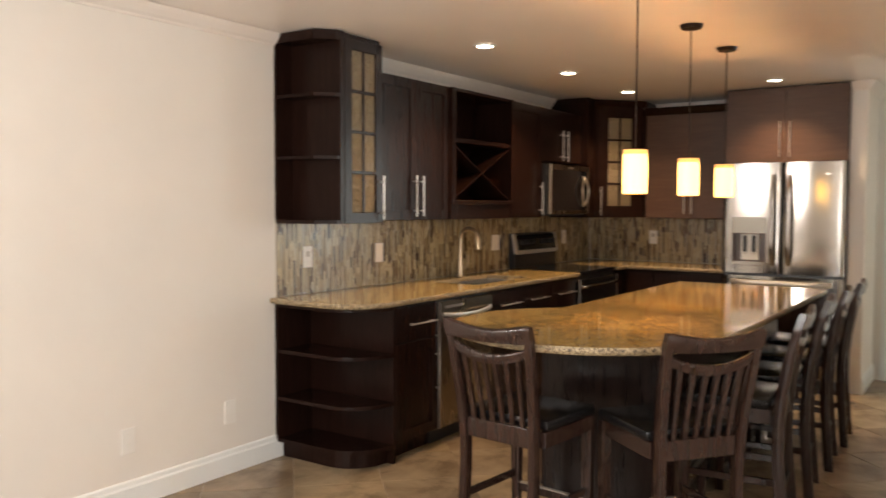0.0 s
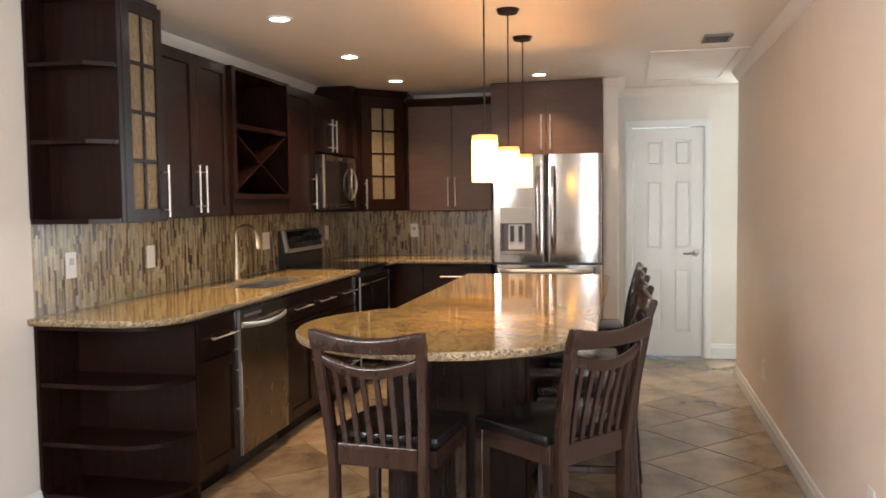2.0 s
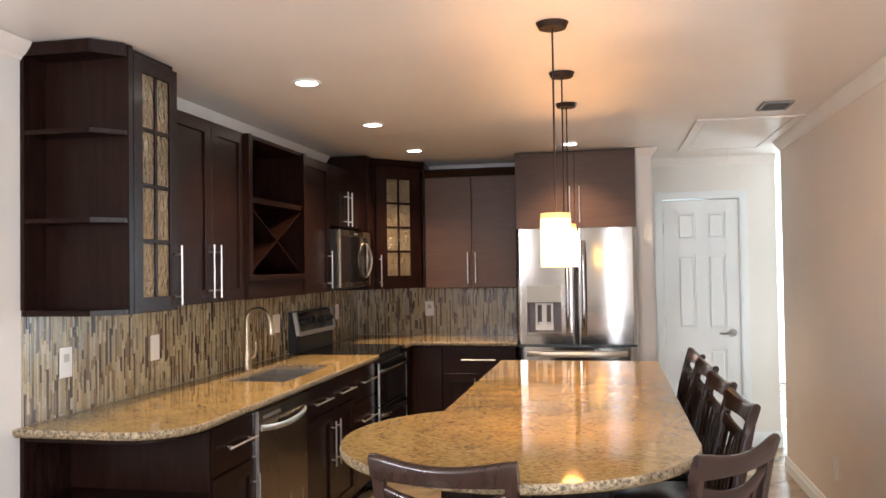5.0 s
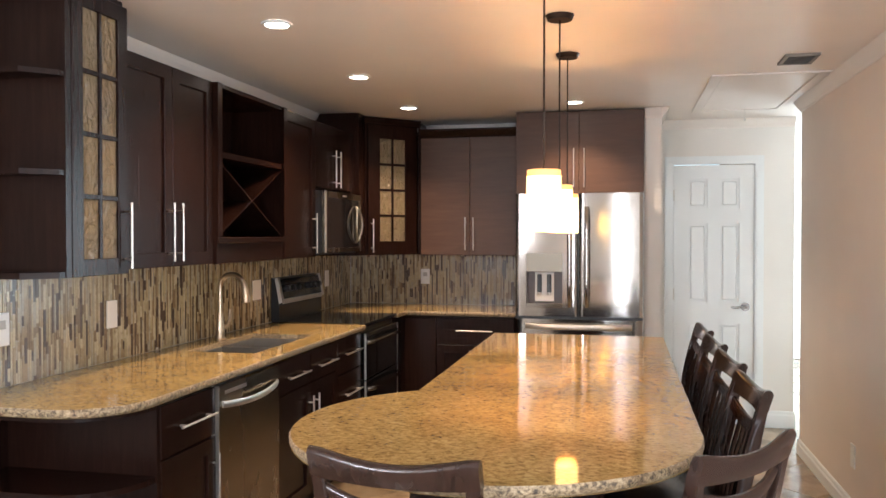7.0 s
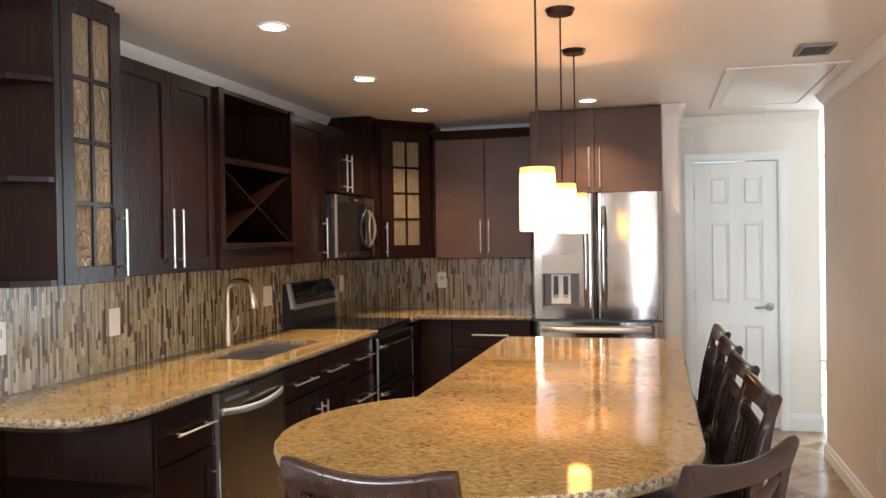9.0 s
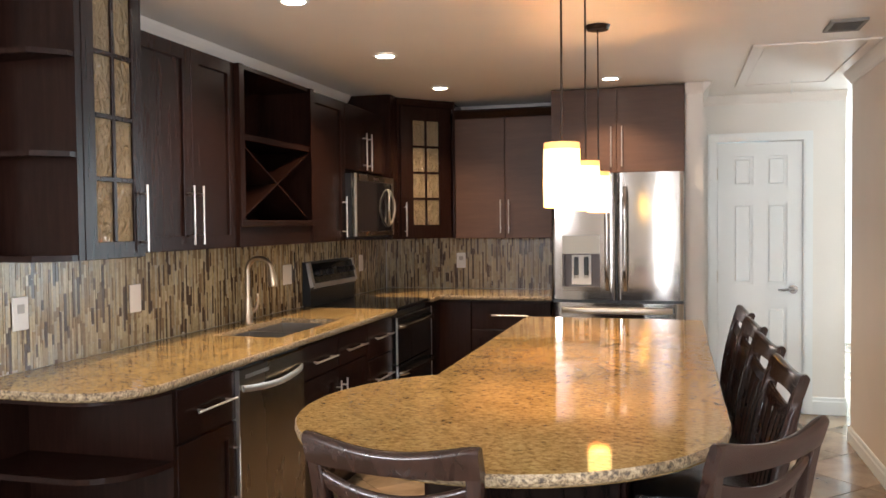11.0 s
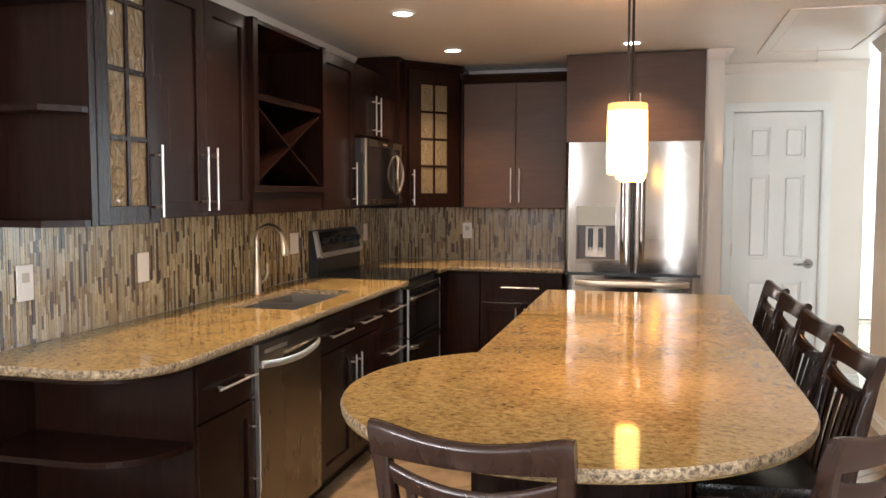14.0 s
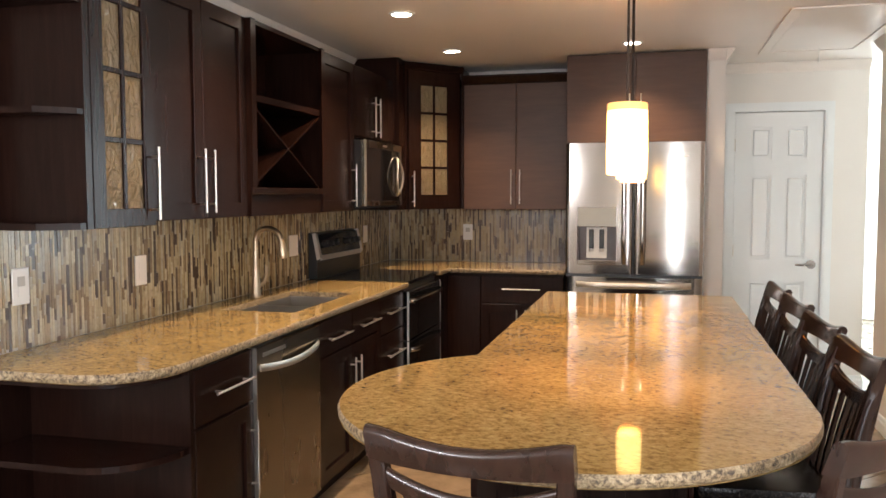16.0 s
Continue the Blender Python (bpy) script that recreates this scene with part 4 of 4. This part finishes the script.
# ---- worktops ----
def slab(name, outline, at, label, hole=None):
    """A stone top 30 mm thick with a rough chiselled edge."""
    z1, z0 = 0.915, 0.8845
    t = thing(name, at, label, "countertop")
    top = bmesh.new()
    loops = [outline] + ([hole] if hole else [])
    for z in (z1, z0):
        edges = []
        for lp in loops:
            vs = [top.verts.new((x, y, z)) for x, y in lp]
            edges += [top.edges.new((vs[i], vs[(i + 1) % len(vs)])) for i in range(len(vs))]
        bmesh.ops.triangle_fill(top, edges=edges, use_beauty=True)
    for f in top.faces:
        f.normal_update()
    part("slab", top, granite_top, t)
    rim = bmesh.new()
    n = len(outline)
    area = sum(outline[i][0] * outline[(i + 1) % n][1] - outline[(i + 1) % n][0] * outline[i][1] for i in range(n))
    sgn = 1 if area > 0 else -1
    rows = []
    for i in range(n):
        p, a, b = Vector(outline[i]), Vector(outline[i - 1]), Vector(outline[(i + 1) % n])
        d1, d2 = (p - a).normalized(), (b - p).normalized()
        nn = Vector((d1.y + d2.y, -(d1.x + d2.x)))
        nn = (nn.normalized() if nn.length > 1e-6 else Vector((d1.y, -d1.x))) * sgn
        row = []
        for z, o in ((z1, 0.0), (z1 - 0.005, 0.0035), (z1 - 0.015, 0.004), (z1 - 0.024, 0.001), (z0, -0.005)):
            j = noise.noise((p.x * 45, p.y * 45, z * 60)) * 0.0028 if z < z1 else 0
            q = p + nn * (o + j)
            row.append(rim.verts.new((q.x, q.y, z)))
        rows.append(row)
    for i in range(n):
        r1, r2 = rows[i], rows[(i + 1) % n]
        for j in range(4):
            rim.faces.new((r1[j], r1[j + 1], r2[j + 1], r2[j]))
    part("edge", rim, granite_edge, t, "rough chiselled stone edge")
    if hole:
        hr = bmesh.new()
        for i in range(len(hole)):
            a, b = hole[i], hole[(i + 1) % len(hole)]
            hr.faces.new([hr.verts.new((*a, z1)), hr.verts.new((*b, z1)), hr.verts.new((*b, z0)), hr.verts.new((*a, z0))])
        part("sink_cutout", hr, granite_edge, t)
    return t


def dense(points, step=0.02):
    out = []
    for i, p in enumerate(points):
        a, b = Vector(p), Vector(points[(i + 1) % len(points)])
        k = max(1, int((b - a).length / step))
        out += [tuple(a + (b - a) * j / k) for j in range(k)]
    return out


def arc(cx, cy, r, a0, a1, n):
    return [(cx + r * math.cos(radians(a0 + (a1 - a0) * i / n)), cy + r * math.sin(radians(a0 + (a1 - a0) * i / n))) for i in range(n + 1)]


CE = -2.625
sink_hole = [(-3.125, 4.63), (-2.755, 4.63), (-2.755, 5.38), (-3.125, 5.38)]
slab("countertop", dense([(LX + 0.002, 5.955), (LX + 0.002, 3.30)] + arc(CE - 0.24, 3.30 + 0.24, 0.24, -90, 0, 12) + [(CE, 5.955)]), (-2.95, 4.6, 0.8845), "polished gold-brown granite counter with a rounded end", sink_hole)
slab("countertop", dense([(LX + 0.002, 6.728), (CE, 6.728), (CE, 6.94), (-1.797, 6.94), (-1.797, BY - 0.002), (LX + 0.002, BY - 0.002)]), (-2.5, 7.3, 0.8845), "polished gold-brown granite corner counter")

snk = thing("kitchen_sink", (-2.93, 5.04, 0.72), "undermount stainless double-bowl sink", "sink")
for y0, y1 in ((4.638, 4.985), (5.015, 5.372)):
    bw = bmesh.new()
    x0, x1, zb = -3.117, -2.763, 0.71
    for a in ((x0, y0, zb - 0.006, x1, y1, zb), (x0 - 0.006, y0, zb, x0, y1, 0.889), (x1, y0, zb, x1 + 0.006, y1, 0.889), (x0, y0 - 0.006, zb, x1, y0, 0.889), (x0, y1, zb, x1, y1 + 0.006, 0.889)):
        box(bw, *a)
    bo = part("bowl", bw, steel_sink, snk)
    part("drain", rod(bmesh.new(), (-2.93, (y0 + y1) / 2, zb), (-2.93, (y0 + y1) / 2, zb + 0.004), 0.045, 20), nickel, bo)

part("divider", cube(-3.116, 4.992, 0.862, -2.764, 5.008, 0.8885, bevel=0.003), steel_sink, snk)

fa = thing("kitchen_faucet", (-3.185, 5.10, 0.915), "tall satin nickel gooseneck pull-down faucet", "faucet")
fx, fy = -3.185, 5.10
bb = bmesh.new()
rod(bb, (fx, fy, 0.9155), (fx, fy, 0.925), 0.032, 24, 0.029)
tube(bb, [(fx, fy, 0.922), (fx, fy, 0.95), (fx, fy, 1.0), (fx, fy, 1.06)], [0.025, 0.024, 0.022, 0.016], 16)
part("base", bb, faucet_metal, fa, smooth=True)
nk = bmesh.new()
R = 0.072
neck = [(fx, fy, 1.05), (fx, fy, 1.12), (fx, fy, 1.20)] + [(fx + R - R * math.cos(radians(a)), fy, 1.20 + R * math.sin(radians(a))) for a in range(0, 166, 15)]
tube(nk, neck, 0.0138, 14)
part("neck", nk, faucet_metal, fa, smooth=True)
hx = fx + R - R * math.cos(radians(165))
hz = 1.20 + R * math.sin(radians(165))
hd_ = bmesh.new()
tube(hd_, [(hx, fy, hz), (hx + 0.006, fy, hz - 0.03), (hx + 0.012, fy, hz - 0.085), (hx + 0.013, fy, hz - 0.10)], [0.0155, 0.02, 0.0235, 0.021], 16)
part("spray_head", hd_, faucet_metal, fa, smooth=True)
lv = bmesh.new()
tube(lv, [(fx + 0.012, fy + 0.01, 0.975), (fx + 0.028, fy + 0.03, 0.99), (fx + 0.036, fy + 0.045, 1.03), (fx + 0.034, fy + 0.05, 1.075)], [0.015, 0.014, 0.009, 0.007], 12)
part("lever", lv, faucet_metal, fa, smooth=True)

# ---- island ----
IC, IR, IL, IRT, IFAR = (-1.405, 3.40), 0.598, -1.757, -0.807, 5.71
a_left = 180 - math.degrees(math.acos((IC[0] - IL) / IR))
left_join = (IL, IC[1] + math.sqrt(IR ** 2 - (IC[0] - IL) ** 2))
isl_outline = dense(arc(IC[0], IC[1], IR, -360 + math.degrees(math.atan2(left_join[1] - IC[1], IL - IC[0])), 0, 72)[:-1] + [(IRT, 3.42), (IRT, IFAR), (IL, IFAR), (IL, left_join[1] + 0.02)], 0.02)
slab("island_countertop", isl_outline, (-1.3, 4.3, 0.8845), "polished gold-brown granite island top with a round end")
ib = thing("kitchen_island", (-1.39, 4.65, 0), "dark espresso panelled island cabinet base", "kitchen island")
part("body", cube(-1.68, 3.52, 0.09, -1.10, 5.66, 0.8835, bevel=0.003), espresso, ib)
part("toe_kick", boxes((-1.64, 3.57, 0, -1.14, 5.62, 0.089)), espresso, ib)
part("end_panel", cube(-1.675, 3.504, 0.092, -1.105, 3.519, 0.8835, bevel=0.002), espresso_gloss, ib)
for i in range(4):
    y = 3.53 + i * 0.53
    leaf_front(ib, lambda u, d, z: Vector((-1.68 - d, u, z)), y, y + 0.525, 0.1, 0.865, "shaker", espresso)
for i in range(3):
    y = 3.53 + i * 0.705
    part("side_panel", cube(-1.099, y, 0.11, -1.085, y + 0.70, 0.86, bevel=0.003), espresso, ib)


# ---- counter chairs ----
def counter_chair(m, label):
    """Faces +y; the seat is 0.62 m high."""
    c = thing("counter_chair", (0, 0, 0), label, "chair", "chairs round the island")
    H, W = 0.995, 0.203

    def half(z):
        return 0.186 + 0.023 * min(1.0, max(0.0, (z - 0.5) / 0.45))


    def back_y(z):
        f = max(0.0, (z - 0.5) / (H - 0.5))
        return -0.195 - 0.088 * f ** 1.5 - 0.03 * max(0.0, (0.35 - z) / 0.35)

    for s in (-1, 1):
        bm = bmesh.new()
        zs = [0.0, 0.15, 0.35, 0.5, 0.62, 0.7, 0.78, 0.86, 0.92, 0.94, 0.955]
        cen = [(s * (half(z) - 0.019), back_y(z), z) for z in zs]
        sec = [[Vector((0.0165 * a, (0.023 if z < 0.8 else 0.0195 if z < 0.9 else 0.0165 if z < 0.93 else 0.013) * b, 0)) for a, b in ((-1, -0.8), (-0.8, -1), (0.8, -1), (1, -0.8), (1, 0.8), (0.8, 1), (-0.8, 1), (-1, 0.8))] for z in zs]
        part("rear_leg", sweep(bm, cen, sec), chair_wood, c, smooth=True)
        bm = bmesh.new()
        sec = [[Vector((r * a, r * b, 0)) for a, b in ((-1, -0.85), (-0.85, -1), (0.85, -1), (1, -0.85), (1, 0.85), (0.85, 1), (-0.85, 1), (-1, 0.85))] for r in (0.016, 0.021, 0.021)]
        part("front_leg", sweep(bm, [(s * (W - 0.022), 0.19, 0), (s * (W - 0.022), 0.188, 0.4), (s * (W - 0.022), 0.188, 0.565)], sec), chair_wood, c, smooth=True)
        part("side_apron", cube(s * (W - 0.02) - 0.01, -0.168, 0.505, s * (W - 0.012) + 0.01, 0.205, 0.568, bevel=0.003), chair_wood, c)
        part("side_stretcher", cube(s * (W - 0.022) - 0.009, -0.19, 0.235, s * (W - 0.022) + 0.009, 0.17, 0.265, bevel=0.003), chair_wood, c)
    part("front_apron", cube(-W + 0.043, 0.178, 0.505, W - 0.043, 0.202, 0.566, bevel=0.003), chair_wood, c)
    part("front_stretcher", cube(-W + 0.043, 0.18, 0.17, W - 0.043, 0.198, 0.205, bevel=0.003), chair_wood, c)
    part("footrest_plate", cube(-W + 0.045, 0.1785, 0.2055, W - 0.045, 0.1995, 0.2085), nickel, c, "thin metal footrest strip")
    part("rear_stretcher", cube(-half(0) + 0.037, back_y(0.2) - 0.008, 0.19, half(0) - 0.037, back_y(0.2) + 0.008, 0.22, bevel=0.003), chair_wood, c)

    def rail(z_top, z_low, thick, inset, bow):
        """A curved rail between the posts; the functions give its edges across the width."""
        bm = bmesh.new()
        n = 16
        rows = []
        for i in range(n + 1):
            f = i / n
            wide = half(z_low(f)) - inset
            x = -wide + 2 * wide * f
            k = math.sin(math.pi * f)
            zt, zl = z_top(f), z_low(f)
            row = []
            for z, e in ((zl, 0), (zt, 0)):
                y = back_y(z) - bow * k
                row.append((x, y - thick / 2, z))
                row.append((x, y + thick / 2, z))
            a, b, cc, dd = row
            zc = min(0.014, (zt - zl) * 0.3)
            rows.append([a, b, (dd[0], dd[1], dd[2] - zc), (dd[0], dd[1] - thick * 0.1, dd[2] - zc * 0.4), (dd[0], dd[1] - thick * 0.32, dd[2]), (cc[0], cc[1] + thick * 0.32, cc[2]), (cc[0], cc[1] + thick * 0.1, cc[2] - zc * 0.4), (cc[0], cc[1], cc[2] - zc)])
        return sweep(bm, [Vector()] * (n + 1), [[Vector(p) for p in r] for r in rows])

    S = lambda f: math.sin(math.pi * f)
    part("top_rail", rail(lambda f: H + 0.003 - 0.028 * S(f) - 0.005 * abs(2 * f - 1) ** 20, lambda f: 0.922 - 0.006 * S(f) + 0.003 * abs(2 * f - 1) ** 20, 0.032, 0.001, 0.022), chair_wood, c, smooth=True)
    part("lower_rail", rail(lambda f: 0.908 - 0.040 * S(f) ** 0.8, lambda f: 0.870 - 0.042 * S(f) ** 0.8, 0.020, 0.026, 0.022), chair_wood, c, smooth=True)
    part("bottom_rail", cube(-half(0.5) + 0.037, back_y(0.55) - 0.012, 0.505, half(0.5) - 0.037, back_y(0.55) + 0.012, 0.582, bevel=0.003), chair_wood, c)
    for i in range(6):
        f = (i + 0.75) / 6.5
        k = math.sin(math.pi * f)
        top = 0.877 - 0.040 * k ** 0.8
        bm = bmesh.new()
        zs = [0.578, 0.65, 0.74, top]
        cen = [((half(z) - 0.036) * (2 * f - 1), back_y(z) - 0.020 * k * (z - 0.578) / 0.26, z) for z in zs]
        sec = [[Vector((0.0095 * a, 0.006 * b, 0)) for a, b in ((-1, -1), (1, -1), (1, 1), (-1, 1))]] * 4
        part("slat", sweep(bm, cen, sec), chair_wood, c)
    st = cube(-W - 0.002, -0.160, 0.569, W + 0.002, 0.212, 0.612, bevel=0.014)
    part("seat", st, leather, c, "padded black leather seat", smooth=True)
    c.matrix_basis = m
    return c


first = counter_chair(pose(-1.506, 3.03, 0, 0, 0, -6), "dark-stained wooden counter chair with slatted back and black seat")
copy_thing(first, pose(-0.962, 3.20, 0, 0, 0, 52))
for y, turn in ((3.89, 95), (4.45, 96), (5.02, 95), (5.57, 94)):
    copy_thing(first, pose(-0.878, y, 0, 0, 0, turn))


# ---- switches and outlets ----
def plate(place, u, z, kind, m, label, w=0.038):
    p = thing("wall_plate", place(u, 0.003, z), label, "outlet" if kind == "outlet" else "light switch")
    part("cover", pbox(bmesh.new(), place, u - w, 0.0005, z - 0.062, u + w, 0.0075, z + 0.062, 0.002), m, p)
    if kind == "switch":
        part("rocker", pbox(bmesh.new(), place, u - 0.017, 0.0076, z - 0.034, u + 0.017, 0.011, z + 0.0, 0.001), white_plastic, p)
        part("rocker", pbox(bmesh.new(), place, u - 0.017, 0.0076, z + 0.001, u + 0.017, 0.009, z + 0.034, 0.001), grey_rocker, p)
    else:
        for dz in (-0.022, 0.022):
            part("socket", pbox(bmesh.new(), place, u - 0.017, 0.0076, z + dz - 0.015, u + 0.017, 0.0092, z + dz + 0.015, 0.001), m, p)
    return p


PL = west(LX + 0.008)
plate(PL, 3.59, 1.133, "switch", white_plastic, "white rocker switch plate on the mosaic")
plate(PL, 4.262, 1.128, "outlet", almond_plastic, "warm white outlet plate on the mosaic")
plate(PL, 5.76, 1.14, "outlet", almond_plastic, "wide warm white outlet plate beside the range", 0.056)
plate(PL, 7.01, 1.15, "outlet", almond_plastic, "warm white outlet plate near the corner")
plate(north(BY - 0.008), -2.63, 1.145, "switch", white_plastic, "white switch plate on the end wall mosaic")
plate(west(LX), 3.0, 0.33, "outlet", white_plastic, "white outlet plate low on the wall")
plate(west(LX), 2.38, 0.32, "outlet", white_plastic, "white outlet plate low on the wall")
plate(lambda u, d, z: Vector((RX - d, u, z)), 5.6, 0.33, "outlet", white_plastic, "white outlet plate above the walkway baseboard")

plate(lambda u, d, z: Vector((RX - d, u, z)), 3.27, 0.33, "outlet", white_plastic, "white outlet plate above the walkway baseboard")

# ---- stone floor tiles, laid on the diagonal ----
def clip(poly, x0, x1, y0, y1):
    for axis, lim, sgn in ((0, x0, 1), (0, x1, -1), (1, y0, 1), (1, y1, -1)):
        out = []
        for i, p in enumerate(poly):
            q = poly[(i + 1) % len(poly)]
            a, b = (p[axis] - lim) * sgn, (q[axis] - lim) * sgn
            if a >= 0:
                out.append(p)
            if a * b < 0:
                f = a / (a - b)
                out.append((p[0] + (q[0] - p[0]) * f, p[1] + (q[1] - p[1]) * f))
        poly = out
        if len(poly) < 3:
            return []
    return poly


rng = random.Random(5)
TS, GAP = 0.455, 0.005
h2 = math.sqrt(0.5)
joined = bmesh.new()
for i in range(-24, 24):
    for j in range(-24, 24):
        u, v = i * TS, j * TS
        sq = [(u + GAP / 2, v + GAP / 2), (u + TS - GAP / 2, v + GAP / 2), (u + TS - GAP / 2, v + TS - GAP / 2), (u + GAP / 2, v + TS - GAP / 2)]
        pts = [((a - b) * h2 - 0.6, (a + b) * h2 + 4.0) for a, b in sq]
        for area in ((LX, RX + 0.1, REAR, 7.8), (RX + 0.1, EAST, REAR, 2.85), (RX + 0.1, 2.0, 6.8, 11.5)):
            poly = clip(pts, *area)
            if len(poly) < 3 or sum(poly[k][0] * poly[(k + 1) % len(poly)][1] - poly[(k + 1) % len(poly)][0] * poly[k][1] for k in range(len(poly))) < 0.002:
                continue
            cx, cy = sum(p[0] for p in poly) / len(poly), sum(p[1] for p in poly) / len(poly)
            bm = prism(bmesh.new(), [(x - cx, y - cy) for x, y in poly], -0.0039, 0.0 + rng.uniform(-0.0006, 0.0004))
            ob = new("tile", mesh_of(bm, floor_mat, "tile"))
            ob.parent = floor
            ob.location = Vector((cx, cy, 0)) - floor.location

# ---- mosaic backsplash of narrow upright strips ----
splash_w = structure("backsplash_west", boxes((LX, 3.345, 0.9155, LX + 0.005, BY - 0.009, 1.40)), grout_tan, "tan and brown glass and stone strip mosaic", "backsplash")
splash_n = structure("backsplash_north", boxes((LX + 0.006, BY - 0.005, 0.9155, -1.797, BY, 1.40)), grout_tan, "tan and brown glass and stone strip mosaic on the end wall", "backsplash")
LENGTHS = (0.04, 0.05, 0.075, 0.10, 0.10, 0.15, 0.15, 0.20)
strip_mesh = {}


def strip_box(w, ln, thick):
    key = (w, round(ln, 2), thick)
    if key not in strip_mesh:
        strip_mesh[key] = mesh_of(cube(0, -w / 2, -key[1] / 2, thick, w / 2, key[1] / 2), strip_mat, "strip")
    return strip_mesh[key]


far_w, far_n = bmesh.new(), bmesh.new()


def raw_box(bm, lo, hi):
    v = [bm.verts.new((x, y, z)) for x in (lo[0], hi[0]) for y in (lo[1], hi[1]) for z in (lo[2], hi[2])]
    for f in ((0, 1, 3, 2), (4, 6, 7, 5), (0, 4, 5, 1), (2, 3, 7, 6), (0, 2, 6, 4), (1, 5, 7, 3)):
        bm.faces.new([v[k] for k in f])


count = 0
for wall_name, start, end in (("w", 3.352, BY - 0.012), ("n", LX + 0.012, -1.80)):
    u = start
    while u < end - 0.012:
        w = rng.choice((0.0105, 0.0125, 0.0125, 0.016))
        z = 0.918 - rng.choice((0, 0.03, 0.06, 0.1))
        while z < 1.395:
            ln = rng.choice(LENGTHS)
            z0, z1 = max(z, 0.918), min(z + ln - 0.0015, 1.398)
            z += ln
            if z1 - z0 < 0.012:
                continue
            th = rng.choice((0.007, 0.0078, 0.0085))
            if wall_name == "w" and u < 4.75 and count < 330:
                L = round(z1 - z0, 2) if z1 - z0 > 0.02 else 0.02
                ob = new("strip", strip_box(w - 0.0015, L, round(th - 0.004, 4)))
                ob.parent = splash_w
                ob.location = Vector((LX + 0.004, u + w / 2, min((z0 + z1) / 2, 1.398 - L / 2))) - splash_w.location
                count += 1
            elif wall_name == "w":
                raw_box(far_w, (LX + 0.004, u, z0), (LX + th, u + w - 0.0015, z1))
            else:
                raw_box(far_n, (u, BY - th, z0), (u + w - 0.0015, BY - 0.004, z1))
        u += w
tagged(part("strips", far_w, strip_mat_joined, splash_w), kind="stuff")
tagged(part("strips", far_n, strip_mat_joined, splash_n), kind="stuff")
